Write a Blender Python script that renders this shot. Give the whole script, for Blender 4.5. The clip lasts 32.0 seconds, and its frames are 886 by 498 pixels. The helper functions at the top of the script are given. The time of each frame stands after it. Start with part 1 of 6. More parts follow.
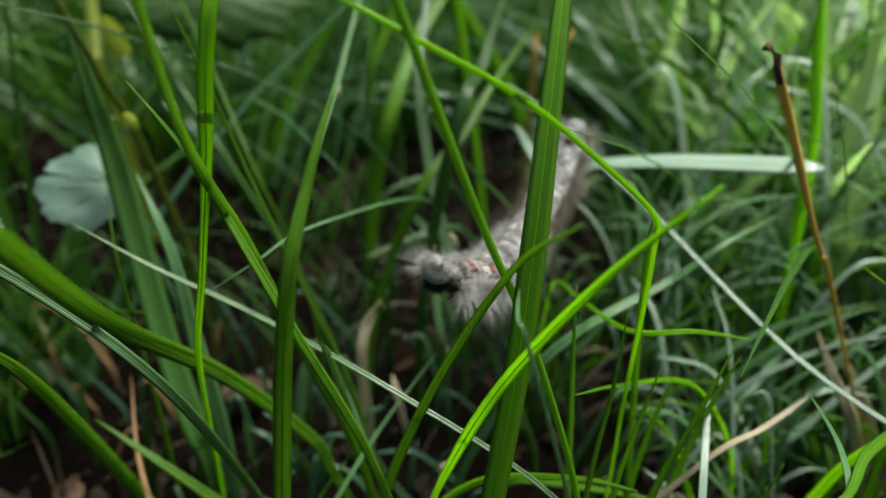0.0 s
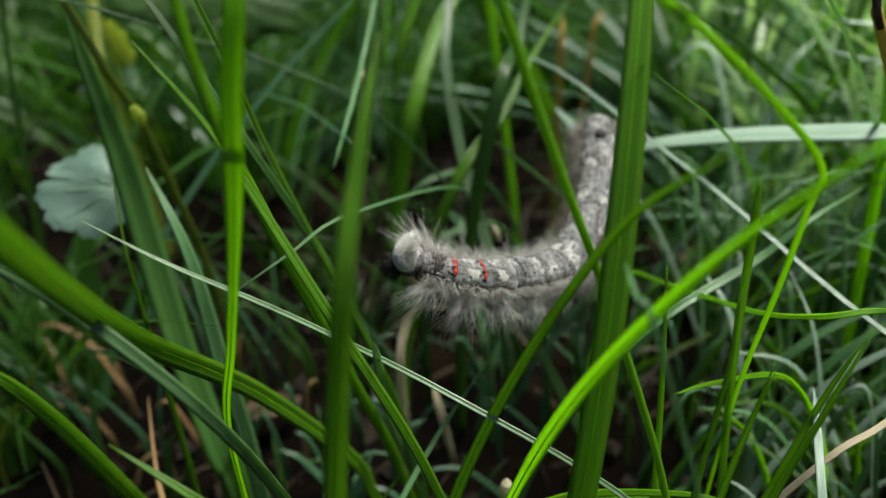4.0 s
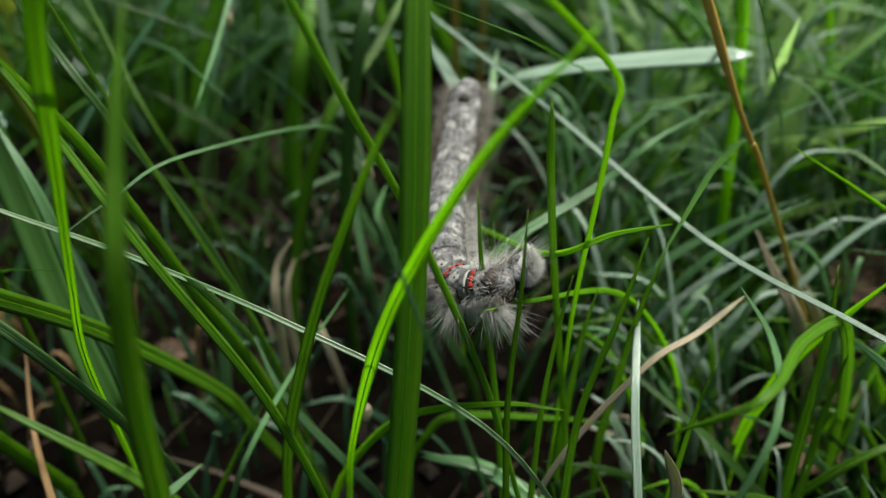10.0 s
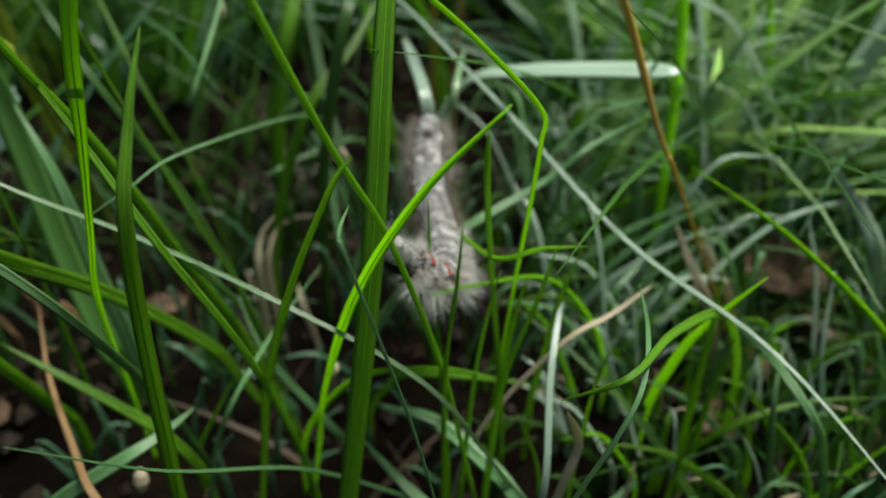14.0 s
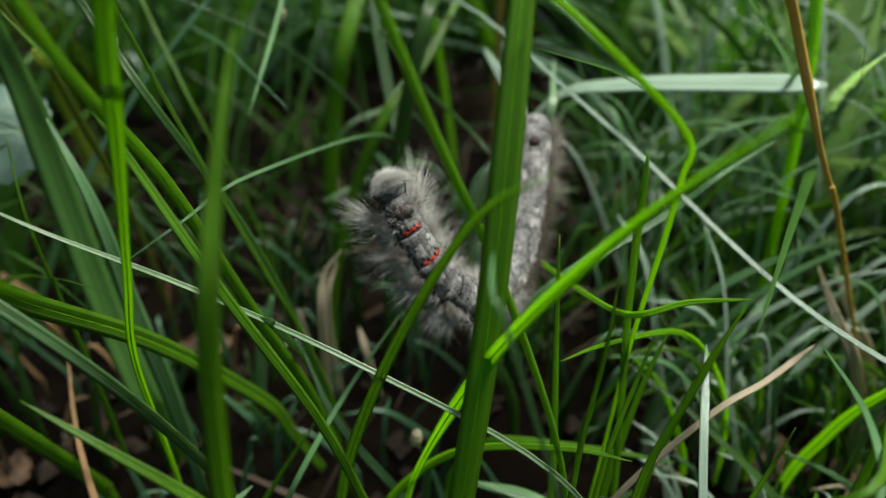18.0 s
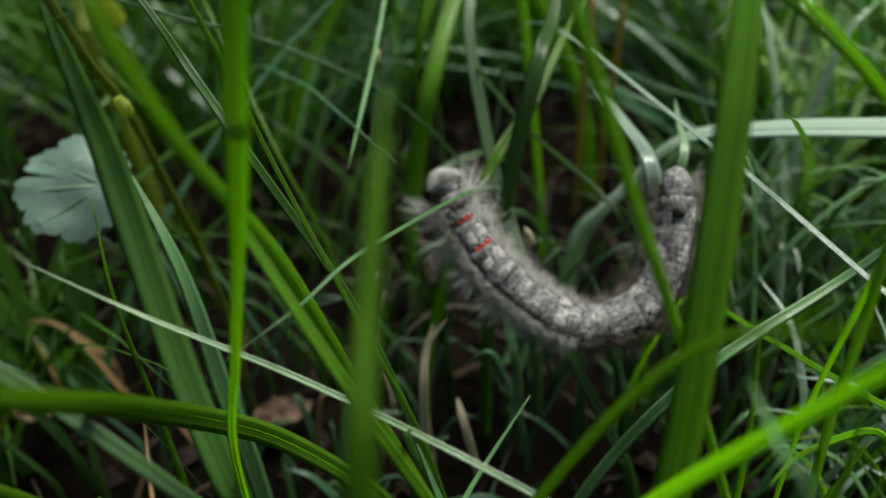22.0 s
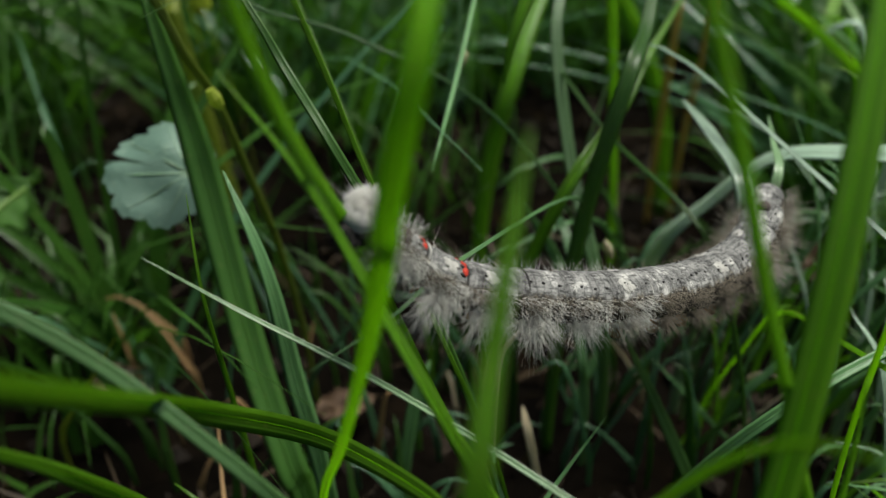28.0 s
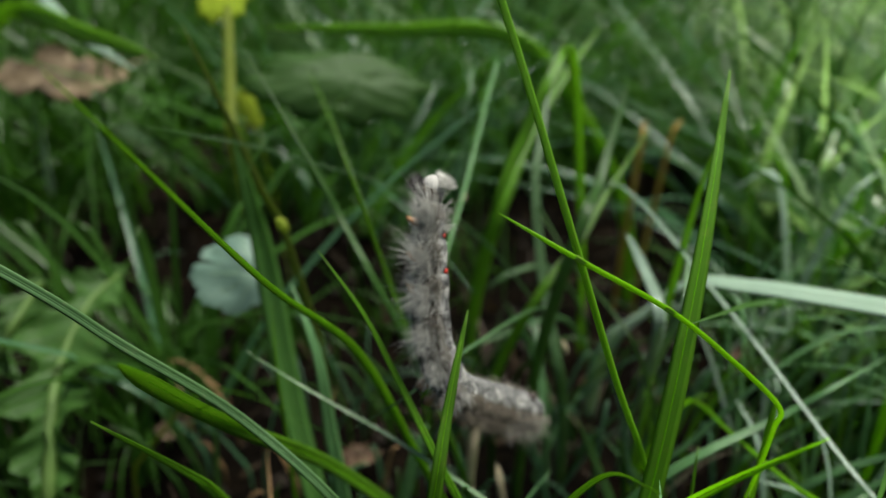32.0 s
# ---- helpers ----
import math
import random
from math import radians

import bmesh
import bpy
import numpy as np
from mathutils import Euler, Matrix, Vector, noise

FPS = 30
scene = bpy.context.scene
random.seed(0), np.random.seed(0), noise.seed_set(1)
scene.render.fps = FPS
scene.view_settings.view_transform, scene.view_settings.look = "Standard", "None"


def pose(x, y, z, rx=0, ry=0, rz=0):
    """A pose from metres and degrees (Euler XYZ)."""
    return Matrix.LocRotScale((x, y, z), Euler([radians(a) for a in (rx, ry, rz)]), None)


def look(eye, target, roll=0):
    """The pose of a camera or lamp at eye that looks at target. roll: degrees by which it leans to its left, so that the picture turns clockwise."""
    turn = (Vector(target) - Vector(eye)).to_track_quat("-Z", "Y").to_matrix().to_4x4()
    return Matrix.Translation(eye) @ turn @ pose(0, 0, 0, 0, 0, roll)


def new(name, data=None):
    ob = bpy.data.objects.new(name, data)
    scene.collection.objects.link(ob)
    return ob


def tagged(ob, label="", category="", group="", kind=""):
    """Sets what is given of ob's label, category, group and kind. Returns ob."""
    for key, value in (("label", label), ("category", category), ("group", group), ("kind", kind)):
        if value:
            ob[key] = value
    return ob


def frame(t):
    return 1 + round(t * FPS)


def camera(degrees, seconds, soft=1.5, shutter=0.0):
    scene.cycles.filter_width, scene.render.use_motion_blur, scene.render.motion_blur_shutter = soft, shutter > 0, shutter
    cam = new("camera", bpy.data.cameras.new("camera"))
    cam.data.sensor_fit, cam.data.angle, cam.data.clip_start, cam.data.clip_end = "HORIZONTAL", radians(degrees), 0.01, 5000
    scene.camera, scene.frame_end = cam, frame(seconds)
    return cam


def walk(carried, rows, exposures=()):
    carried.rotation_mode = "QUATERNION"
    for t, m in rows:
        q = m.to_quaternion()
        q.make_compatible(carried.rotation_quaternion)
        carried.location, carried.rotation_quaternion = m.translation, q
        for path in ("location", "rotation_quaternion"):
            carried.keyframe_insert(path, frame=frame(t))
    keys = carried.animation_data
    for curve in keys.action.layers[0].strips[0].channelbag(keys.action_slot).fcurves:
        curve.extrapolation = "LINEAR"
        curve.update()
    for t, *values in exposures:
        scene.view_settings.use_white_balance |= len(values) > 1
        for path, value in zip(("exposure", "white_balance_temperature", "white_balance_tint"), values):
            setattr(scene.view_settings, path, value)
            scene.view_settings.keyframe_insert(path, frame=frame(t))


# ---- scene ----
FOV = 60.88
cam = camera(FOV, 32.0, soft=1.3)
# the lens of a phone held close: a small opening focused on the caterpillar's near half
cam.data.dof.use_dof = True
cam.data.dof.focus_distance = 0.0545
cam.data.dof.aperture_fstop = 27.0
EYE, TILT = 0.075, -28.0
HOLD = pose(0, 0, EYE, TILT, 0, 0)
MM = 0.001
# seconds; right, ahead, up in millimetres; yaw, pitch, roll
ROWS = [
    (0.0, 0.03, 0.01, 0.02, 0.01, -0.01, -0.00),
    (0.5, -0.80, -0.51, -0.32, 0.16, 0.09, -0.52),
    (1.0, -1.62, -2.33, -0.72, -0.01, 0.66, -0.71),
    (1.5, -0.96, -1.88, -1.55, 0.41, -0.01, -0.19),
    (2.0, -1.83, 0.72, -3.57, 0.27, 0.52, 0.85),
    (2.5, -2.40, 2.00, -4.47, 0.24, 1.42, 1.75),
    (4.5, -4.22, 10.02, -1.81, 0.58, 0.56, 2.46),
    (5.0, -4.53, 10.09, -1.99, 0.24, -0.29, 2.57),
    (5.5, -6.97, 9.65, -1.38, 0.21, -0.05, 2.54),
    (6.0, -6.80, 12.53, -0.37, 1.18, 0.21, 3.12),
    (6.5, -10.18, 18.82, 0.77, 1.86, -0.58, 3.88),
    (7.0, -11.37, 20.88, 1.29, 2.26, -1.31, 4.50),
    (7.5, -11.11, 20.74, 1.60, 2.24, -1.29, 4.54),
    (8.0, -9.67, 17.39, 0.44, 1.82, -1.21, 4.06),
    (8.5, -6.98, 16.27, -0.53, 1.27, -2.66, 4.33),
    (9.0, -0.70, 12.40, -1.48, 0.61, -2.92, 4.96),
    (9.5, 0.50, 9.54, -1.48, -0.96, -2.40, 4.93),
    (10.0, 5.90, 6.63, -3.84, -2.52, -3.29, 5.00),
    (10.5, 7.55, 4.05, -4.50, -2.75, -4.34, 4.20),
    (11.0, 8.49, 1.96, -3.59, -2.36, -4.91, 3.51),
    (11.5, 7.66, -4.02, -0.52, -2.91, -5.97, 2.81),
    (12.0, 8.15, -8.20, -0.42, -4.24, -6.53, 2.39),
    (12.5, 8.52, -6.66, -1.12, -5.16, -6.28, 3.16),
    (13.0, 9.05, -5.13, -0.45, -5.93, -5.46, 4.16),
    (13.5, 9.24, -6.68, -0.80, -5.35, -5.56, 3.68),
    (14.0, 8.18, -5.50, 1.03, -3.62, -7.42, 2.59),
    (14.5, 5.56, -6.03, 2.24, -2.84, -7.86, 2.10),
    (16.5, 0.10, 6.80, 0.33, -2.09, -7.98, 1.11),
    (17.0, 2.99, 9.12, -0.11, -2.77, -7.42, 1.58),
    (17.5, 3.15, 9.13, 0.65, -2.48, -6.93, 1.89),
    (18.0, 1.03, 8.94, 1.44, -2.03, -5.52, 2.12),
    (18.5, -2.44, 10.09, 3.73, -1.89, -4.68, 2.32),
    (19.0, -3.31, 10.67, 4.82, -2.24, -4.24, 2.18),
    (19.5, -3.05, 11.50, 5.37, -1.82, -5.53, 1.89),
    (20.0, -3.55, 13.96, 6.45, -1.23, -5.65, 1.47),
    (20.5, -4.98, 14.18, 6.32, -1.20, -4.93, 2.02),
    (21.0, -5.15, 16.65, 5.86, -1.34, -3.14, 2.67),
    (21.5, -3.89, 18.32, 5.64, -0.42, -3.83, 2.17),
    (22.0, -6.11, 18.40, 4.52, 1.03, -3.17, 2.27),
    (22.5, -3.70, 19.78, 5.18, 1.06, -2.92, 2.56),
    (23.0, -1.91, 20.46, 5.84, 1.72, -3.15, 2.33),
    (23.5, -3.37, 21.29, 7.01, 2.08, -2.70, 1.57),
    (24.0, -3.09, 21.62, 7.71, 1.77, -2.26, 0.80),
    (24.5, -3.66, 22.65, 8.42, 2.61, -1.88, 0.78),
    (26.5, -5.10, 21.83, 4.37, 4.07, -1.63, 0.90),
    (27.0, -5.45, 21.84, 4.72, 5.79, -3.02, -0.24),
    (27.5, -6.75, 20.36, 5.80, 6.03, -3.38, -0.39),
    (28.0, -8.65, 18.97, 6.50, 5.20, -4.17, -0.99),
    (28.5, -9.96, 17.70, 7.25, 5.70, -3.59, -1.82),
    (29.0, -8.34, 16.72, 7.05, 6.66, -2.54, -2.38),
    (29.4, -12.64, 17.12, 8.18, 7.31, -3.98, -2.86),
    (29.5, -14.45, 18.87, 7.48, 7.51, -3.20, -2.92),
    (30.0, -12.54, 15.58, 8.81, 6.43, -1.30, -2.55),
    (30.5, -6.86, 3.17, 13.26, 6.64, -3.61, -1.35),
    (30.6, -6.80, 1.56, 13.70, 6.59, -3.72, -1.26),
    (31.0, -6.50, -2.11, 12.97, 6.70, -2.46, -3.30),
    (31.4, -9.00, -4.90, 14.17, 5.59, -1.63, -4.32),
    (31.5, -9.72, -5.92, 14.38, 5.15, -1.18, -4.46),
    (31.7, -9.14, -7.68, 13.92, 4.54, -0.37, -4.11),
    (32.0, -6.73, -8.00, 12.52, 5.17, 0.56, -3.73),
]
WARM = (6650, 4)
EXPOSURES = [(t, stops, *WARM) for t, stops in ((0.0, 0.58), (5.0, 0.44), (9.0, 0.40), (13.0, 0.52), (19.0, 0.34), (24.0, 0.24), (28.0, 0.22), (30.2, 0.36), (32.0, 0.40))]
walk(cam, [(t, HOLD @ pose(x * MM, y * MM, z * MM, 90 + pitch, roll, yaw)) for t, x, y, z, yaw, pitch, roll in ROWS], EXPOSURES)

# ---- light: a bright overcast sky, its soft sun high, to the right ----
SUN_TURN, SUN_HEIGHT = 66.0, 70.0
world = bpy.data.worlds.new("sky")
scene.world = world
world.use_nodes = True
sky = world.node_tree.nodes.new("ShaderNodeTexSky")
sky.sky_type, sky.sun_disc = "NISHITA", False
sky.sun_elevation, sky.sun_rotation = radians(SUN_HEIGHT), radians(SUN_TURN)
sky.air_density, sky.dust_density = 1.0, 3.0
background = world.node_tree.nodes["Background"]
background.inputs["Strength"].default_value = 0.042
world.node_tree.links.new(sky.outputs["Color"], background.inputs["Color"])
sun = new("sun", bpy.data.lights.new("sun", "SUN"))
sun.data.energy, sun.data.angle, sun.data.color = 4.8, radians(26), (1.0, 0.97, 0.92)
sun.matrix_world = look((1.0 * math.sin(radians(SUN_TURN)), 1.0 * math.cos(radians(SUN_TURN)), math.tan(radians(SUN_HEIGHT))), (0, 0, 0))


# ---- materials ----
def material(name):
    m = bpy.data.materials.new(name)
    m.use_nodes = True
    m.node_tree.nodes.clear()
    return m, m.node_tree.nodes, m.node_tree.links


def ramp(nodes, stops):
    r = nodes.new("ShaderNodeValToRGB")
    while len(r.color_ramp.elements) < len(stops):
        r.color_ramp.elements.new(0.5)
    for e, (p, c) in zip(r.color_ramp.elements, stops):
        e.position, e.color = p, (*c, 1)
    return r


def tex(nodes, links, kind, coords, **values):
    n = nodes.new(kind)
    for key, v in values.items():
        n.inputs[key].default_value = v
    links.new(coords, n.inputs["Vector"])
    return n


def mix(nodes, links, fac, a, b, blend="MIX"):
    n = nodes.new("ShaderNodeMix")
    n.data_type, n.blend_type = "RGBA", blend
    for socket, v in ((n.inputs[0], fac), (n.inputs[6], a), (n.inputs[7], b)):
        if hasattr(v, "links"):
            links.new(v, socket)
        else:
            socket.default_value = v if not isinstance(v, tuple) else (*v, 1)
    return n.outputs[2]


def leaf_material(name, dark, light, old, shine=0.38, glow=0.42, ribs=7.0, pale=0.0, per_island=False, tint=(1.55, 1.75, 0.55)):
    """A blade's skin: ribs along it, blotches, a paler midrib, and light through it. UV: across, along in millimetres."""
    m, nodes, links = material(name)
    out, uv = nodes.new("ShaderNodeOutputMaterial"), nodes.new("ShaderNodeUVMap")
    sep = nodes.new("ShaderNodeSeparateXYZ")
    links.new(uv.outputs[0], sep.inputs[0])
    coords = nodes.new("ShaderNodeTexCoord").outputs["Object"]
    big = tex(nodes, links, "ShaderNodeTexNoise", coords, Scale=130.0, Detail=3.0)
    fine = tex(nodes, links, "ShaderNodeTexNoise", coords, Scale=1500.0, Detail=4.0)
    if per_island:
        chance = nodes.new("ShaderNodeNewGeometry").outputs["Random Per Island"]
    else:
        chance = nodes.new("ShaderNodeObjectInfo").outputs["Random"]
    col = mix(nodes, links, big.outputs["Fac"], dark, light)
    tone = nodes.new("ShaderNodeMapRange")
    links.new(chance, tone.inputs[0])
    tone.inputs[3].default_value, tone.inputs[4].default_value = 0.65, 1.3
    shade = nodes.new("ShaderNodeVectorMath")
    shade.operation = "SCALE"
    links.new(col, shade.inputs[0])
    links.new(tone.outputs[0], shade.inputs["Scale"])
    # fine lengthwise lines
    wave = nodes.new("ShaderNodeMath")
    wave.operation = "MULTIPLY"
    links.new(sep.outputs[0], wave.inputs[0])
    wave.inputs[1].default_value = ribs * 2 * math.pi
    line = nodes.new("ShaderNodeMath")
    line.operation = "COSINE"
    links.new(wave.outputs[0], line.inputs[0])
    rib = nodes.new("ShaderNodeMapRange")
    rib.inputs[1].default_value, rib.inputs[2].default_value, rib.inputs[3].default_value, rib.inputs[4].default_value = -1, 1, 0.0, 0.5
    links.new(line.outputs[0], rib.inputs[0])
    col = mix(nodes, links, rib.outputs[0], shade.outputs[0], mix(nodes, links, 0.35, shade.outputs[0], light))
    # worn and yellowed patches
    spots = ramp(nodes, [(0.60, (0, 0, 0)), (0.72, (1, 1, 1))])
    links.new(fine.outputs["Fac"], spots.inputs[0])
    weak = nodes.new("ShaderNodeMath")
    weak.operation = "MULTIPLY"
    links.new(spots.outputs[0], weak.inputs[0])
    weak.inputs[1].default_value = 0.45
    col = mix(nodes, links, weak.outputs[0], col, old)
    bump = nodes.new("ShaderNodeBump")
    bump.inputs["Strength"].default_value, bump.inputs["Distance"].default_value = 0.6, 0.00006
    links.new(rib.outputs[0], bump.inputs["Height"])
    skin = nodes.new("ShaderNodeBsdfPrincipled")
    skin.inputs["Roughness"].default_value = shine
    skin.inputs["Specular IOR Level"].default_value = 0.45 + pale
    links.new(col, skin.inputs["Base Color"])
    links.new(bump.outputs[0], skin.inputs["Normal"])
    through_ = nodes.new("ShaderNodeBsdfTranslucent")
    if per_island:
        warm = mix(nodes, links, 1.0, col, tint, "MULTIPLY")
    else:
        # a blade of two faces: each lets through the root of the whole
        half = nodes.new("ShaderNodeGamma")
        links.new(col, half.inputs[0])
        half.inputs[1].default_value = 0.42
        warm = mix(nodes, links, 1.0, half.outputs[0], (1.12, 1.28, 0.62), "MULTIPLY")
    links.new(warm, through_.inputs["Color"])
    both = nodes.new("ShaderNodeMixShader")
    both.inputs[0].default_value = glow
    links.new(skin.outputs[0], both.inputs[1])
    links.new(through_.outputs[0], both.inputs[2])
    links.new(both.outputs[0], out.inputs["Surface"])
    return m


def rough_material(name, colours, scale, roughness=0.85, bump=0.0004, spec=0.25, fine=6.0):
    m, nodes, links = material(name)
    out = nodes.new("ShaderNodeOutputMaterial")
    coords = nodes.new("ShaderNodeTexCoord").outputs["Object"]
    big = tex(nodes, links, "ShaderNodeTexNoise", coords, Scale=scale, Detail=8.0, Roughness=0.65)
    small = tex(nodes, links, "ShaderNodeTexNoise", coords, Scale=scale * fine, Detail=5.0)
    r = ramp(nodes, colours)
    links.new(big.outputs["Fac"], r.inputs[0])
    col = mix(nodes, links, small.outputs["Fac"], r.outputs[0], mix(nodes, links, 1.0, r.outputs[0], (0.45, 0.42, 0.4), "MULTIPLY"))
    b = nodes.new("ShaderNodeBump")
    b.inputs["Strength"].default_value, b.inputs["Distance"].default_value = 0.8, bump
    links.new(small.outputs["Fac"], b.inputs["Height"])
    skin = nodes.new("ShaderNodeBsdfPrincipled")
    skin.inputs["Roughness"].default_value = roughness
    skin.inputs["Specular IOR Level"].default_value = spec
    links.new(col, skin.inputs["Base Color"])
    links.new(b.outputs[0], skin.inputs["Normal"])
    links.new(skin.outputs[0], out.inputs["Surface"])
    return m


FRESH = leaf_material("fresh_grass", (0.074, 0.19, 0.012), (0.126, 0.29, 0.022), (0.22, 0.29, 0.05), glow=0.48)
BRIGHT = leaf_material("bright_young_grass", (0.165, 0.44, 0.008), (0.24, 0.56, 0.016), (0.34, 0.42, 0.08), glow=0.66)
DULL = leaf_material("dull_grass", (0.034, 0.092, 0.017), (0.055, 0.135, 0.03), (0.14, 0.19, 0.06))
SHEEN = leaf_material("grey_green_grass_with_a_sheen", (0.065, 0.15, 0.05), (0.11, 0.22, 0.085), (0.2, 0.25, 0.12), 0.4, 0.3, 5.0, 0.1)
# bluish tone: sky reflected on the blades, put into the base colour
BLUE = leaf_material("bluish_grass_sky_tint", (0.085, 0.20, 0.072), (0.155, 0.335, 0.132), (0.22, 0.32, 0.15), 0.34, 0.25, 9.0, 0.25)
# whitish sheen of the sky painted as a pale base colour
PALE = leaf_material("grass_with_painted_sky_sheen", (0.24, 0.36, 0.27), (0.42, 0.545, 0.44), (0.46, 0.52, 0.41), 0.24, 0.22, 7.0, 0.4)
PALE_THIN = leaf_material("pale_green_thin_grass", (0.15, 0.27, 0.13), (0.27, 0.42, 0.23), (0.36, 0.42, 0.27), 0.34, 0.25, 5.0, 0.25)
YELLOW = leaf_material("yellowing_grass", (0.17, 0.22, 0.03), (0.26, 0.30, 0.05), (0.38, 0.33, 0.12))
# yellow-green stem toned down: the shade on it is in this colour
OLIVE = leaf_material("stem_dimmed_for_shade", (0.07, 0.10, 0.018), (0.12, 0.155, 0.03), (0.2, 0.2, 0.06))
STRAW = leaf_material("dry_straw", (0.40, 0.33, 0.21), (0.56, 0.49, 0.36), (0.34, 0.24, 0.13), 0.55, 0.2)
OCHRE = leaf_material("ochre_dry_stem", (0.50, 0.30, 0.06), (0.68, 0.44, 0.10), (0.34, 0.20, 0.07), 0.55, 0.2)
TAN = leaf_material("tan_dry_stem", (0.20, 0.115, 0.05), (0.32, 0.20, 0.09), (0.15, 0.08, 0.04), 0.6, 0.15)
# base kept dark to carry the shade deep between the blades
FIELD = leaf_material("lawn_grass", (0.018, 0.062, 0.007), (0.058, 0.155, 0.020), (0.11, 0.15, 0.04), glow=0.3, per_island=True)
# here too the bluish sky sheen is part of the colour
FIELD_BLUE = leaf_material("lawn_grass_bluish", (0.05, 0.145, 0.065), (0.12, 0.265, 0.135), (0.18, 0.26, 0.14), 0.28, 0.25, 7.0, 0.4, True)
# thatch colour lowered to carry the shade at the soil
FIELD_DRY = leaf_material("lawn_thatch_shaded", (0.026, 0.016, 0.008), (0.065, 0.042, 0.02), (0.03, 0.018, 0.009), 0.6, 0.2, 5.0, 0.0, True)
# lit copy of the lawn: the right side's skylight is in its colour
FIELD_LIT = leaf_material("lawn_grass_lit_side", (0.16, 0.32, 0.09), (0.52, 0.68, 0.42), (0.5, 0.56, 0.36), 0.3, 0.35, 2.0, 0.5, True, (1.4, 1.6, 0.85))
# green lowered: the shade these leaves stand in is in the colour
LEAF = leaf_material("broad_leaf_green_dimmed", (0.022, 0.065, 0.008), (0.045, 0.115, 0.018), (0.14, 0.18, 0.05), 0.62, 0.4, 0.0)
LEAF_PALE = leaf_material("broad_leaf_silvery", (0.12, 0.228, 0.175), (0.185, 0.305, 0.243), (0.28, 0.37, 0.27), 0.55, 0.25, 0.0, 0.2)
LEAF_RIB = leaf_material("pale_leaf_midrib", (0.07, 0.14, 0.03), (0.12, 0.20, 0.05), (0.15, 0.2, 0.07), 0.6, 0.3, 0.0)
LEAF_VEIN = leaf_material("silvery_leaf_vein", (0.20, 0.33, 0.22), (0.29, 0.43, 0.30), (0.3, 0.38, 0.26), 0.5, 0.25, 0.0, 0.2)
LEAF_YOUNG = leaf_material("young_yellow_leaf", (0.26, 0.34, 0.03), (0.38, 0.45, 0.05), (0.4, 0.4, 0.12), 0.8, 0.5, 0.0, -0.4)
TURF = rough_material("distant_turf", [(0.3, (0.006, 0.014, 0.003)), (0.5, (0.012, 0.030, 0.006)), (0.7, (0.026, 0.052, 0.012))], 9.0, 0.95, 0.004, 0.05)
# near-black: the deep shade under the grass is in this colour
SOIL = rough_material("soil_dark_with_shade", [(0.3, (0.002, 0.0016, 0.0012)), (0.5, (0.004, 0.003, 0.002)), (0.72, (0.013, 0.0085, 0.005))], 60.0, 0.95, 0.0012, 0.03)
DEAD = rough_material("dead_leaf_brown", [(0.35, (0.03, 0.017, 0.009)), (0.52, (0.09, 0.054, 0.031)), (0.7, (0.21, 0.148, 0.092))], 260.0, 0.7, 0.0003)
# darkened like the soil: the hollow's shade is in the colour
CRUMB = rough_material("litter_crumbs_shaded", [(0.3, (0.006, 0.004, 0.0025)), (0.55, (0.017, 0.011, 0.006)), (0.75, (0.055, 0.037, 0.021))], 220.0, 0.85, 0.0003)
DEAD_TAN = rough_material("dead_leaf_tan", [(0.35, (0.05, 0.036, 0.02)), (0.52, (0.16, 0.118, 0.07)), (0.7, (0.34, 0.265, 0.17))], 120.0, 0.7, 0.0003)
BLACKENED = rough_material("blackened_stalk_end", [(0.3, (0.04, 0.024, 0.014)), (0.55, (0.12, 0.07, 0.04)), (0.75, (0.34, 0.22, 0.13))], 900.0, 0.8, 0.0002)


